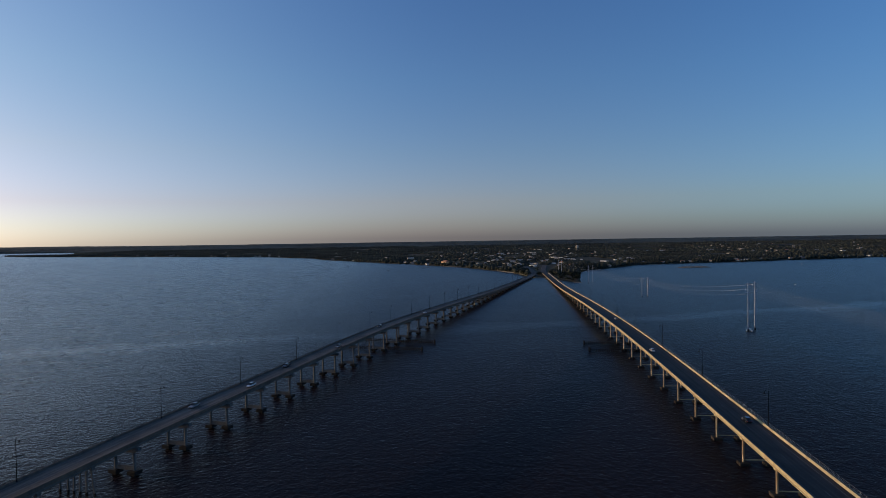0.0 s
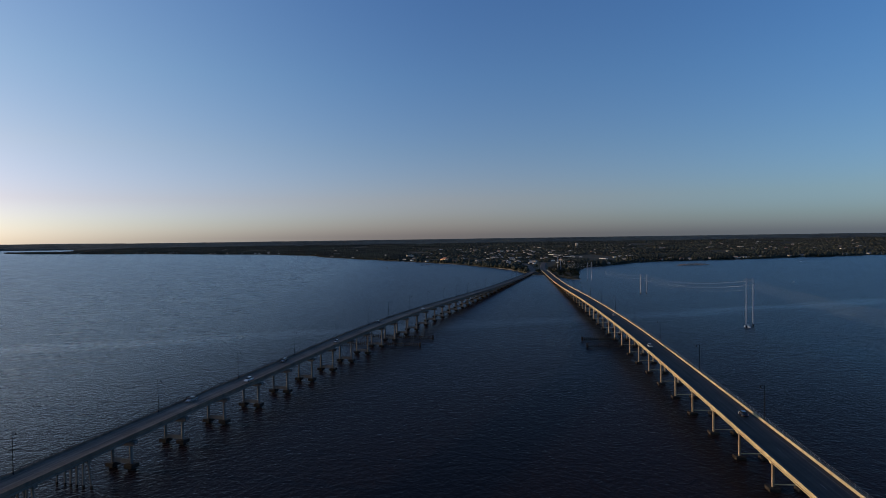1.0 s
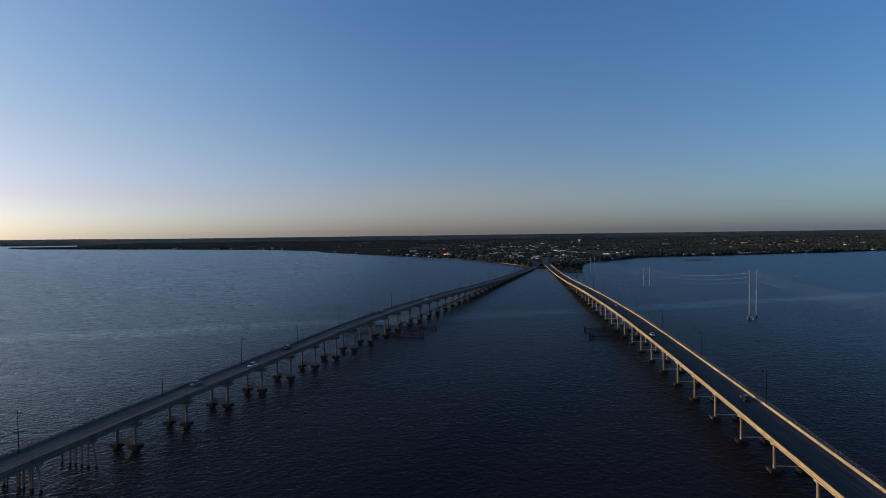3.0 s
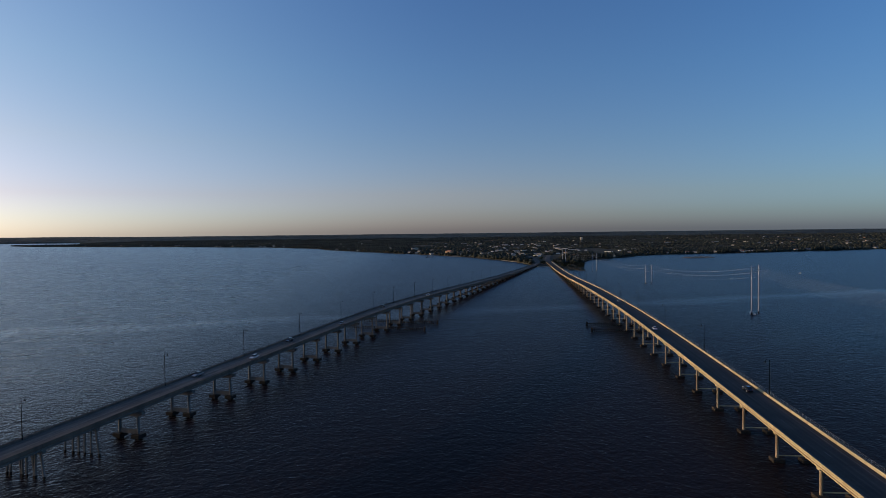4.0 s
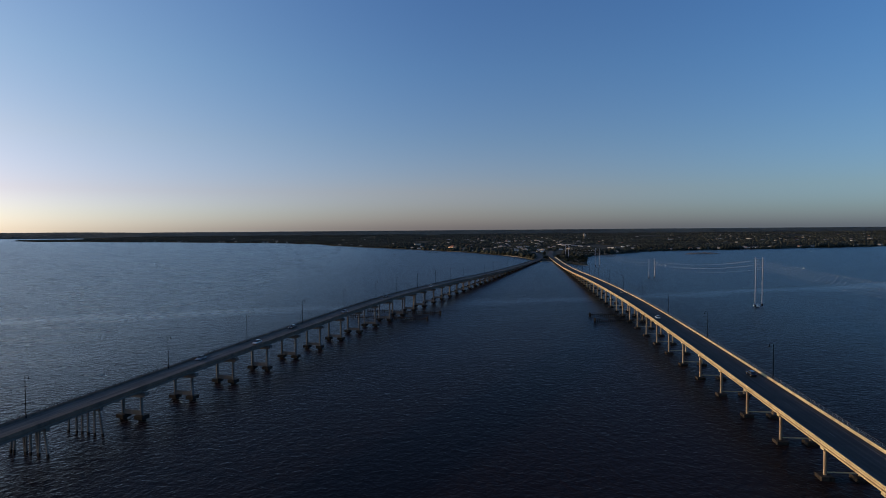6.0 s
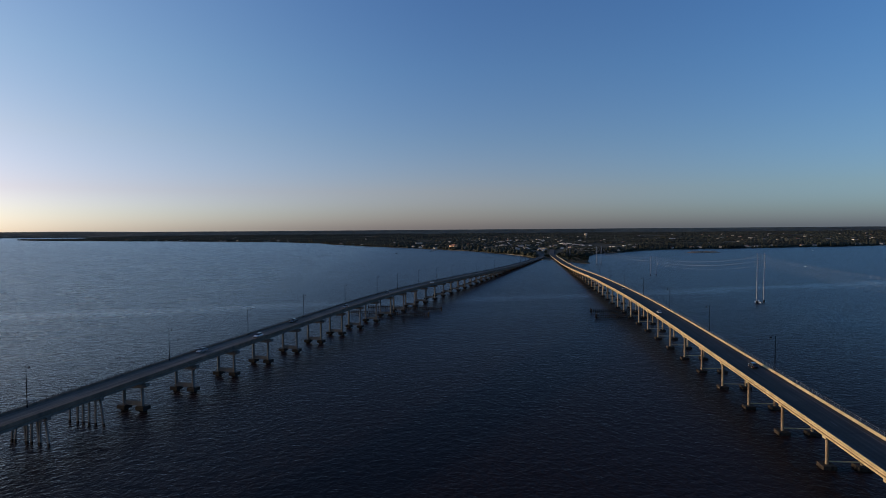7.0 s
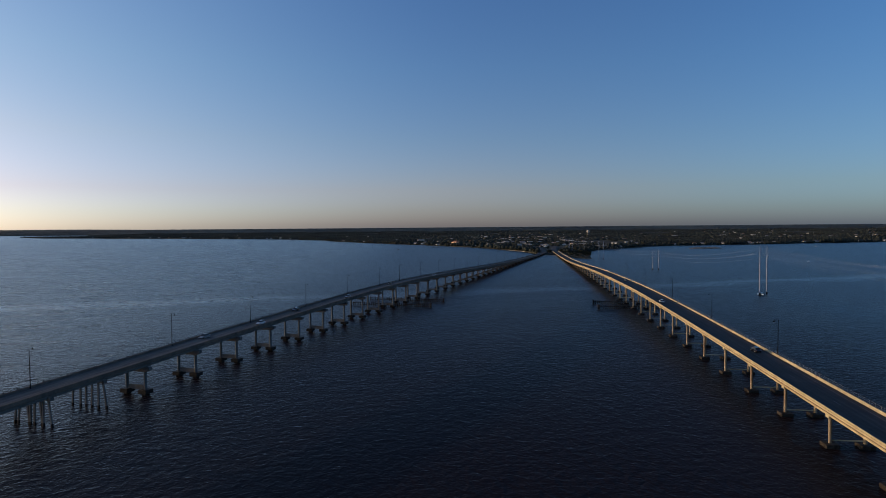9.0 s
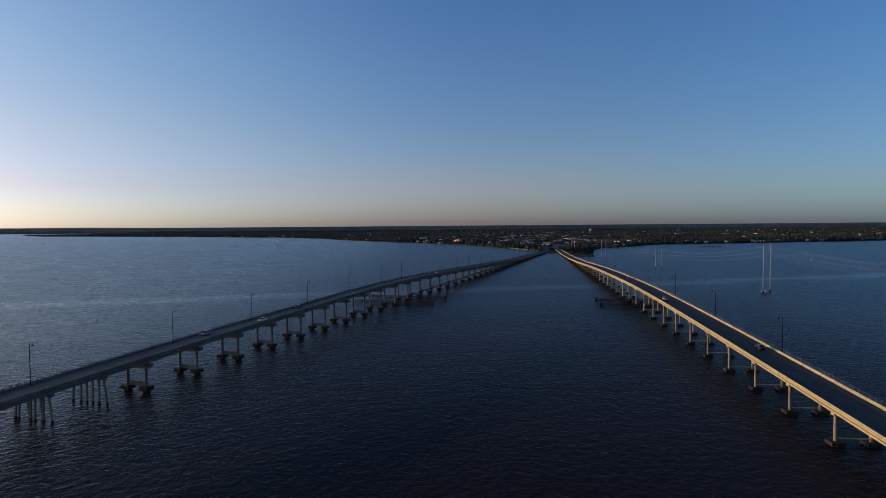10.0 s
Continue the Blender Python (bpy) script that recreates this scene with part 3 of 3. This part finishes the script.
LINE = [((206.5, 178.0), (214.0, 183.0), 33), ((213.2, 420.1), (220.8, 425.4), 34.5), ((220.4, 660.0), (227.2, 661.5), 22), ((211.5, 860.0), (218.3, 862.0), 26), ((207.7, 1053.0), (213.3, 1055.0), 25)]
tips = []
for a, b, h in LINE:
    pair = []
    for q in (a, b):
        g = max(0.0, land_height(*q) - 0.2)
        pylon_pole(Vector((*q, g)), h, (1.0, 4.2, 7.4))
        pair.append([Vector((q[0] + x, q[1], g + h - z - 1.1)) for z, x in ((1.0, -1.8), (1.0, 1.8), (4.2, -1.8), (4.2, 1.8), (7.4, 1.8))])
    tips.append(pair)


def wire(a, b, sag):
    bm = bmesh.new()
    k, r = 18, 0.018
    side = (b - a).cross(Vector((0, 0, 1))).normalized()
    rings = []
    for j in range(k + 1):
        p = a.lerp(b, j / k) - Vector((0, 0, 4 * sag * (j / k) * (1 - j / k)))
        rings.append([p + side * (r * math.cos(t)) + Vector((0, 0, r * math.sin(t))) for t in (0, 1.257, 2.513, 3.77, 5.027)])
    loft(bm, rings)
    return tagged(part("power_cable", bm, WIRE), "thin sagging aluminium cable between power poles", "cable", "power line cables")


for s0, s1 in zip(tips, tips[1:]):
    for side in (0, 1):
        for j in range(5):
            wire(s0[side][j], s1[side][j], 4.5)


# ---- boats and birds' perches ----
def boat(paint):
    root = new("motor_boat")
    bm = bmesh.new()
    rings = []
    for y, w, top, keel in ((-3.2, 1.15, 0.9, -0.2), (-1.5, 1.25, 0.95, -0.35), (0.8, 1.2, 1.05, -0.35), (2.4, 0.75, 1.25, -0.15), (3.5, 0.08, 1.45, 0.5)):
        rings.append([(-w, y, top), (-w * 0.75, y, 0.1), (0, y, keel), (w * 0.75, y, 0.1), (w, y, top), (w * 0.85, y, top - 0.05), (w * 0.6, y, top - 0.3), (-w * 0.6, y, top - 0.3), (-w * 0.85, y, top - 0.05)])
    loft(bm, rings)
    part("hull", bm, paint, root)
    bm = bmesh.new()
    box(bm, (0, -0.3, 1.35), (1.5, 1.6, 0.9), None, 0.12, 0.8)
    part("console", bm, paint, root)
    bm = bmesh.new()
    box(bm, (0, -0.3, 2.35), (2.0, 2.2, 0.12), None, 0.04)
    part("canopy", bm, paint, root)
    for x in (-0.85, 0.85):
        for y in (-1.2, 0.6):
            bm = bmesh.new()
            tube(bm, (x, y, 0.8), (x, y, 2.3), 0.04, seg=6)
            part("canopy_post", bm, STEEL, root)
    bm = bmesh.new()
    box(bm, (0, -3.45, 0.75), (0.5, 0.6, 1.1), None, 0.1)
    part("outboard_motor", bm, RUBBER, root)
    return root


for colour, paint, moorings in (("white", WHITE, ((214.4, 420.6, 25), (731.9, 1487, 40), (772.7, 1281, -70), (459, 778, 110))),
                                ("dark blue", NAVY, ((-108.9, 1275, 60), (-38.5, 1371, 85), (-1040, 2028, 70)))):
    bt = tagged(boat(paint), "small " + colour + " motor boat with a canopy on the bay", "boat", "boats on the bay")
    for k, (x, y, r) in enumerate(moorings):
        m = pose(x, y, 0, 0, 0, r) @ Matrix.Scale(0.8, 4)
        if k == 0:
            bt.matrix_basis = m
        else:
            copy_thing(bt, m)


# ---- vehicles ----
def car(paint, long=4.7, tall=1.5):
    root = new("car")
    h = long / 2
    bm = bmesh.new()
    rings = []
    for y, w, lo, hi in ((-h, 0.72, 0.45, 0.75), (-h + 0.25, 0.86, 0.28, 0.92), (-h + 1.1, 0.9, 0.24, 0.98), (0.2, 0.9, 0.22, 0.96), (h - 1.3, 0.89, 0.24, 0.92), (h - 0.35, 0.84, 0.28, 0.76), (h, 0.66, 0.42, 0.6)):
        rings.append([(-w * 0.9, y, lo), (w * 0.9, y, lo), (w, y, lo + 0.2), (w * 0.97, y, hi - 0.12), (w * 0.8, y, hi), (-w * 0.8, y, hi), (-w * 0.97, y, hi - 0.12), (-w, y, lo + 0.2)])
    loft(bm, rings)
    body = part("body", bm, paint, root)
    bm = bmesh.new()
    rings = []
    for y, w, hi in ((-h + 0.55, 0.7, 0.96), (-h + 1.25, 0.66, tall - 0.06), (-0.2, 0.64, tall), (0.35, 0.64, tall - 0.05), (1.15, 0.72, 0.95)):
        rings.append([(-0.8, y, 0.88), (0.8, y, 0.88), (w, y, hi), (-w, y, hi)])
    loft(bm, rings)
    part("window_band", bm, GLASS, root, "dark tinted glass")
    bm = bmesh.new()
    box(bm, (0, -0.45, tall), (1.18, 1.7, 0.07), None, 0.03)
    part("roof", bm, paint, root)
    for x in (-0.78, 0.78):
        for y in (-h + 0.95, h - 0.95):
            bm = bmesh.new()
            tube(bm, (x - 0.11, y, 0.33), (x + 0.11, y, 0.33), 0.33, seg=14)
            wh = part("wheel", bm, RUBBER, root)
            bm = bmesh.new()
            s = 1 if x > 0 else -1
            tube(bm, (x + 0.09 * s, y, 0.33), (x + 0.13 * s, y, 0.33), 0.2, seg=10)
            part("rim", bm, STEEL, wh, "metal rim")
    for x in (-0.55, 0.55):
        bm = bmesh.new()
        box(bm, (x, h - 0.16, 0.66), (0.34, 0.2, 0.14), None, 0.03)
        part("headlight", bm, LAMP_GLASS, root, "clear headlight")
        bm = bmesh.new()
        box(bm, (x, -h + 0.1, 0.74), (0.3, 0.12, 0.14), None, 0.02)
        part("tail_light", bm, TAIL, root, "red tail light")
    return root


TAIL = mat("red_lens", (0.35, 0.02, 0.015), 0.3, vary=0.1)
SILVER = mat("silver_car_paint", (0.2, 0.2, 0.205), 0.35, 0.2, vary=0.05, coat=0.6)
DARK = mat("black_car_paint", (0.02, 0.02, 0.024), 0.25, 0.2, vary=0.05, coat=0.8)
CARW = mat("white_car_paint", (0.55, 0.55, 0.54), 0.3, vary=0.05, coat=0.6)


def drive(br, i, o, back):
    e = (br.at(i + 0.05).z - br.at(i - 0.05).z) / (br.span * 0.1)
    m = Matrix.Translation(br.at(i, o, 0.022)) @ Matrix.Rotation(math.atan2(-br.d.x, br.d.y), 4, "Z") @ Matrix.Rotation(math.atan(e), 4, "X")
    return m @ Matrix.Rotation(math.pi if back else 0, 4, "Z")


kinds = {}
for paint, colour in ((SILVER, "silver"), (DARK, "black"), (CARW, "white")):
    c = car(paint)
    kinds[colour] = [c, True]
TRAFFIC = [(WEST, 1.55, -2.6, "silver", True), (WEST, 2.85, 1.2, "white", True), (WEST, 4.35, -2.6, "black", True), (WEST, 6.4, 1.2, "silver", True), (WEST, 9.4, -2.6, "black", True), (WEST, 13.0, 1.2, "white", True),
           (EAST, 2.55, 5.8, "black", False), (EAST, 7.3, 2.4, "white", False), (EAST, 12.4, 5.8, "silver", False)]
for br, i, o, colour, back in TRAFFIC:
    entry = kinds[colour]
    m = drive(br, i, o, back)
    if entry[1]:
        ob, entry[1] = entry[0], False
        ob.matrix_basis = m
    else:
        ob = copy_thing(entry[0], m)
    tagged(ob, colour + " saloon car on the " + ("older grey bridge" if br is WEST else "sunlit pale bridge"), "car", "cars on the bridges")


# ---- houses ----
def house(w, d, h, wall, roof, kind, hip=True):
    """A house: walls, a pitched or flat roof, doors and windows in rows."""
    root = new(kind)
    bm = bmesh.new()
    box(bm, (0, 0, h / 2), (w, d, h), None, 0.0)
    part("wall", bm, wall, root)
    bm = bmesh.new()
    if hip:
        e, r = 0.6, min(w, d) * 0.27
        ridge = w * 0.3
        pts = [(-w / 2 - e, -d / 2 - e, h), (w / 2 + e, -d / 2 - e, h), (w / 2 + e, d / 2 + e, h), (-w / 2 - e, d / 2 + e, h), (-ridge, 0, h + r), (ridge, 0, h + r)]
        vs = [bm.verts.new(p) for p in pts]
        for f in ((0, 1, 5, 4), (1, 2, 5), (2, 3, 4, 5), (3, 0, 4), (3, 2, 1, 0)):
            bm.faces.new([vs[k] for k in f])
    else:
        box(bm, (0, 0, h + 0.25), (w + 0.4, d + 0.4, 0.5), None, 0.05)
        box(bm, (w * 0.2, 0, h + 0.9), (2.4, 1.8, 0.9), None, 0.05)
    part("roof", bm, roof, root)
    floors = max(1, int(h // 3))
    for f in range(floors):
        k = max(2, int(w // 5))
        for j in range(k):
            x = (j + 0.5) / k * w - w / 2
            bm = bmesh.new()
            box(bm, (x, -d / 2 - 0.02, f * 3 + 1.7), (min(2.0, w / k * 0.5), 0.12, 1.3), None, 0.02)
            part("window", bm, GLASS, root)
    bm = bmesh.new()
    box(bm, (w * 0.12, -d / 2 - 0.03, 1.05), (1.1, 0.14, 2.1), None, 0.02)
    part("door", bm, WHITE, root)
    return root


PROTO = {
    "white": (house(15, 11, 4.2, WALL_WHITE, ROOF_GREY, "house"), "white rendered house with a grey hipped roof among trees"),
    "cream": (house(18, 12, 6.4, WALL_CREAM, ROOF_GREY, "house"), "two-storey cream house with a grey shingle roof"),
    "tile": (house(16, 12, 5.0, WALL_CREAM, ROOF_RED, "house"), "cream house with a red clay tile roof"),
    "shop": (house(40, 20, 5.2, WALL_WHITE, ROOF_PALE, "commercial_building", False), "long white flat-roofed commercial building"),
    "block": (house(26, 14, 9.5, WALL_CREAM, ROOF_PALE, "apartment_building", False), "cream three-storey apartment block with a flat roof"),
    "lit": (house(24, 14, 8.0, WALL_SUNLIT, ROOF_RED, "house"), "large rendered house, the low sun's orange put into its walls"),
}
PLOTS = [("lit", 16, 1492, -62), ("block", -88, 1860, 15), ("shop", 232, 2300, 0), ("shop", 300, 2330, 0), ("shop", 392, 2400, 0), ("block", 216, 1622, 10), ("cream", 190, 1560, -10), ("white", 245, 1640, 5),
         ("shop", 476, 1600, 0), ("shop", 520, 1640, 5), ("shop", 912, 2450, 0), ("shop", 1000, 2480, 0), ("shop", 1132, 2500, 0), ("tile", 1275, 2200, 0), ("cream", 1330, 2210, 0), ("shop", 1398, 2220, 0),
         ("white", 1176, 1690, 0), ("tile", 662, 1540, 0), ("shop", 10, 2700, 0), ("shop", 160, 2560, 0), ("shop", 90, 2620, 0), ("white", 60, 1420, 20), ("cream", 95, 1400, 10), ("white", -30, 1520, 30),
         ("white", 760, 1490, -5), ("cream", 985, 1555, 0), ("white", 1060, 1570, 0), ("tile", 890, 1520, 5), ("block", 340, 2150, 0), ("white", 130, 1300, 30), ("cream", 160, 1380, 0)]
rnd = random.Random(11)
for k in range(290):
    far = rnd.random()
    y = 1450 + 1900 * far ** 1.1
    x = rnd.uniform(-0.72, 0.78) * y
    if k % 3 == 0:
        # the town behind the bridge ends
        y = rnd.uniform(1250, 2500)
        x = 0.14 * y + rnd.gauss(0, 0.07 * y)
    elif k % 3 == 1 and far > 0.4:
        x = rnd.uniform(0.1, 0.78) * y
    if y < coast(x) + 40:
        x, y = rnd.uniform(-1900, 1500), 0
        y = coast(x) + rnd.uniform(25, 260)
    if near_road(x, y, 20) or 130 < x < 262 and y < 1250:
        continue
    PLOTS.append((rnd.choice(("white", "cream", "white", "tile", "cream", "white", "cream", "shop")), x, y, rnd.uniform(-68, 8)))
# a loose row of waterside houses
for k in range(64):
    x = rnd.uniform(-1900, -60) if k % 2 else rnd.uniform(330, 1600)
    PLOTS.append((rnd.choice(("white", "cream", "white", "tile")), x, coast(x) + rnd.uniform(16, 70), rnd.uniform(-60, 5)))
used = set()
for k, (kind, x, y, r) in enumerate(PLOTS):
    ob, label = PROTO[kind]
    small = (1.0 if k == 0 else 0.75) if k < 31 else rnd.uniform(0.5, 0.8)
    m = pose(x, y, land_height(x, y) - 0.25, 0, 0, r) @ Matrix.Diagonal((small, small, max(small * 0.95, 0.6), 1))
    if kind in used:
        copy_thing(ob, m)
    else:
        used.add(kind)
        ob.matrix_basis = m
        tagged(ob, label, "building" if kind in ("shop", "block") else "house", "buildings along the bay")

# water tower
def water_tower():
    root = new("water_tower")
    bm = bmesh.new()
    tube(bm, (0, 0, 0), (0, 0, 24), 5.2, 4.6, 20)
    part("stem", bm, CONC_A, root)
    bm = bmesh.new()
    rings = []
    for r, z in ((4.6, 19), (6.4, 21), (7.6, 24), (7.6, 30.5), (5.2, 33.2), (0.6, 34.4)):
        rings.append([(r * math.cos(a), r * math.sin(a), z) for a in np.linspace(0, 2 * math.pi, 24, endpoint=False)])
    loft(bm, rings)
    part("tank", bm, WALL_CREAM, root)
    bm = bmesh.new()
    tube(bm, (0, 0, 34.3), (0, 0, 36), 0.15, seg=6)
    part("mast", bm, STEEL, root)
    return tagged(root, "pale water tower with a rounded tank on a broad grey stem", "water tower")


wt = water_tower()
wt.matrix_basis = pose(587, 2557, land_height(587, 2557) - 0.5) @ Matrix.Scale(0.78, 4)


# ---- docks ----
def dock(x0, y0, x1, y1):
    root = new("dock")
    a, b = Vector((x0, y0, 1.4)), Vector((x1, y1, 1.4))
    root.location = (x0, y0, 0)
    bm = bmesh.new()
    w = (b - a).normalized().cross(Vector((0, 0, 1))) * 1.2
    loft(bm, [[p + w, p - w, p - w + Vector((0, 0, 0.25)), p + w + Vector((0, 0, 0.25))] for p in (a, b)])
    part("planking", bm, TIMBER, root)
    k = max(3, int((b - a).length // 6))
    for j in range(k + 1):
        p = a.lerp(b, j / k)
        bm = bmesh.new()
        tube(bm, p + w * 0.8 + Vector((0, 0, -2.4)), p + w * 0.8 + Vector((0, 0, 1.0)), 0.2, seg=7)
        part("post", bm, TIMBER, root)
    return tagged(root, "dark timber dock on piles over the water", "dock", "docks along the bank")


dock(-238, 1775, -150, 1812)
dock(296, 1136, 316, 1134)
dock(-20, 1372, -38, 1405)
dock(690, 1425, 715, 1400)


# ---- trees ----
def tree(seed, height, wide):
    """A tapered trunk with limbs and a crown of many small leaf clumps."""
    rn = random.Random(seed)
    root = new("tree")
    bm = bmesh.new()
    top = height * 0.45
    tube(bm, (0, 0, -0.5), (0, 0, top), height * 0.032, height * 0.018, 8)
    heads = []
    for k in range(7):
        a = k * 2.4 + rn.uniform(-0.3, 0.3)
        q = Vector((math.cos(a) * wide * rn.uniform(0.2, 0.36), math.sin(a) * wide * rn.uniform(0.2, 0.36), height * rn.uniform(0.55, 0.85)))
        tube(bm, (0, 0, top * rn.uniform(0.7, 1.0)), q, height * 0.012, height * 0.004, 5)
        heads.append(q)
    part("trunk", bm, BARK, root)
    verts, faces = [], []
    for q in heads + [Vector((0, 0, height * 0.8))]:
        for k in range(70):
            d = Vector((rn.gauss(0, 1), rn.gauss(0, 1), rn.gauss(0, 0.7)))
            d = d.normalized() * rn.uniform(0.4, 1.0) * wide * 0.26
            c = q + d
            s = rn.uniform(0.35, 0.75)
            u = Vector((rn.gauss(0, 1), rn.gauss(0, 1), rn.gauss(0, 1))).normalized()
            v = u.orthogonal().normalized()
            b = len(verts)
            verts += [c + u * s, c + v * s * 0.7, c - u * s, c - v * s * 0.7 + Vector((0, 0, s * 0.4))]
            faces += [(b, b + 1, b + 2), (b, b + 2, b + 3)]
    part("crown", mesh_of("crown", verts, faces, LEAF_B), LEAF_B, root)
    return tagged(root, "dark green broad-crowned tree on the bank", "tree", "trees near the bridge ends")


protos = [tree(s, h, w) for s, h, w in ((1, 10, 9), (2, 12.5, 11), (3, 8, 8), (4, 11, 8))]
rnd = random.Random(5)
spots = []
while len(spots) < 60:
    # the thicket between and beside the two bridge ends
    x, y = rnd.uniform(146, 200), rnd.uniform(985, 1180)
    if y > coast(x) + 6 and not near_road(x, y, 10) and all(abs((Vector((x, y, 0)) - br.p).dot(br.n) - c) > 9 or y > 1090 for br, c in ((WEST, 0), (EAST, 5))):
        spots.append((x, y))
while len(spots) < 165:
    x = rnd.uniform(184, 232) if len(spots) < 95 else rnd.uniform(40, 420)
    y = coast(x) + rnd.uniform(5, 110 if len(spots) < 95 else 70)
    onroad = any(abs((Vector((x, y, 0)) - br.p).dot(br.n) - c) < 12 for br, c in ((WEST, 0), (EAST, 5)))
    if not onroad and not near_road(x, y):
        spots.append((x, y))
for k, (x, y) in enumerate(spots):
    s = rnd.uniform(0.5, 0.85)
    m = pose(x, y, land_height(x, y) - 0.1, 0, 0, rnd.uniform(0, 360)) @ Matrix.Diagonal((s * 1.15, s * 1.15, s, 1))
    if k < 4:
        protos[k].matrix_basis = m
    else:
        copy_thing(protos[k % 4], m)


def crowns(name, P, detail, rg):
    """One joined mesh of uneven crowns; P holds x, y, ground height and spacing."""
    bm = bmesh.new()
    bmesh.ops.create_icosphere(bm, subdivisions=detail, radius=1)
    bm.verts.ensure_lookup_table()
    base = np.array([v.co[:] for v in bm.verts])
    tri = np.array([[v.index for v in f.verts] for f in bm.faces])
    bm.free()
    n, nv = len(P), len(base)
    far = np.clip((P[:, 1] - 2400) / 1500, 0, 1)
    w = P[:, 3] * rg.uniform(0.34, 0.66, n) * np.where(P[:, 4] > 200, 1.35, 1.0)
    h = rg.uniform(2.2, 4.3, n) * (1 - far) + rg.uniform(3.4, 3.9, n) * far
    h *= np.where(P[:, 4] > 200, 0.6, 1.0)
    h *= np.array([0.95 + 0.7 * noise.noise((q[0] * 0.012, q[1] * 0.012, 6.1)) for q in P])
    V = base[None] * (1 + rg.uniform(-0.36, 0.36, (n, nv, 1)) * (1 - 0.55 * far)[:, None, None])
    V[:, :, 0] *= (w * rg.uniform(0.8, 1.3, n))[:, None]
    V[:, :, 1] *= w[:, None]
    V[:, :, 2] *= h[:, None]
    V += np.stack([P[:, 0], P[:, 1], P[:, 2] + h * 0.75], 1)[:, None]
    F = (tri[None] + (np.arange(n) * nv)[:, None, None]).reshape(-1, 3)
    me = bpy.data.meshes.new(name)
    me.vertices.add(n * nv)
    me.vertices.foreach_set("co", V.astype(np.float32).ravel())
    me.loops.add(len(F) * 3)
    me.loops.foreach_set("vertex_index", F.astype(np.int32).ravel())
    me.polygons.add(len(F))
    me.polygons.foreach_set("loop_start", np.arange(0, len(F) * 3, 3, dtype=np.int32))
    me.update(calc_edges=True)
    me.materials.append(LEAF)
    return me


def woods_places():
    rg = np.random.default_rng(3)
    gx, gy = np.array([g[1] for g in PLOTS]), np.array([g[2] for g in PLOTS])
    sx, sy = gx[:150], gy[:150]
    reach_west = np.where(np.arange(150) == 0, 130, 46)
    keep = []
    d, step = 5.0, 6.0
    while d < 3700:
        x = -6000.0
        while x < 4300:
            px = x + rg.uniform(-0.5, 0.5) * step
            c = coast(px)
            py = c + d + rg.uniform(-0.5, 0.5) * step * (1 if d < 40 else 2.4)
            x += step * 1.15
            if 150 < px < 256 and py < 1030:
                continue
            if d < 16 and rg.random() < 0.45:
                continue
            if py > 3950 or abs(px) > 0.84 * py + 60 or py < c + 3:
                continue
            if d > 50 and noise.noise((px * 0.006, py * 0.004, 2.2)) > 0.33:
                continue
            if py < 1560:
                v = Vector((px, py, 0))
                if any(abs((v - br.p).dot(br.n) - o) < 14 for br, o in ((WEST, 0), (EAST, 5))):
                    continue
            if py < 1700 and near_road(px, py):
                continue
            reach = 9 + 0.009 * py
            if ((np.abs(gx - px * gy / py) < 8) & (gy - py < reach) & (gy - py > -14)).any():
                continue
            if ((sx - px > -6) & (sx - px < reach_west) & (np.abs(sy - py + (sx - px) * 0.25) < 9)).any():
                continue
            z = land_height(px, py)
            if z > 0.2:
                keep.append((px, py, z, step, d))
        d += step * (1.2 if d < 100 else 2.4)
        step = min(6 + d * 0.006, 12)
    return np.array(keep)


P = woods_places()
for detail, pick in ((2, P[:, 4] < 200), (1, P[:, 4] >= 200)):
    tagged(part("woods", crowns("woods", P[pick], detail, np.random.default_rng(8)), LEAF), "dense dark green woods over the low land", "woods", kind="stuff")


def far_canopy():
    """The roof of the woods that run on to the horizon, rough with crowns, coloured paler for haze."""
    rg = np.random.default_rng(21)
    rows = np.linspace(3880, 5080, 60)
    fans = np.linspace(-0.95, 0.9, 620)
    verts, faces = [], []
    for j, y in enumerate(rows):
        for f in fans:
            px, py = y * (f + rg.uniform(-0.001, 0.001)), y * (1 + rg.uniform(-0.004, 0.004))
            h = land_height(px, py)
            if h > 0:
                h += 4.5 + 1.0 * noise.noise((px * 0.004, py * 0.002, 4.4)) + rg.uniform(-1.5, 1.5) * (1 if y < 4700 else 0.5) - (6 if j == 0 else 0)
            verts.append((px, py, h))
    k = len(fans)
    for a in range(len(rows) - 1):
        for b in range(k - 1):
            faces.append((a * k + b, a * k + b + 1, (a + 1) * k + b + 1, (a + 1) * k + b))
    return mesh_of("woods", verts, faces, HAZED_LEAF)


tagged(part("woods", far_canopy(), HAZED_LEAF), "far woods rising to the horizon, distance haze put into their grey-green", "woods", kind="stuff")
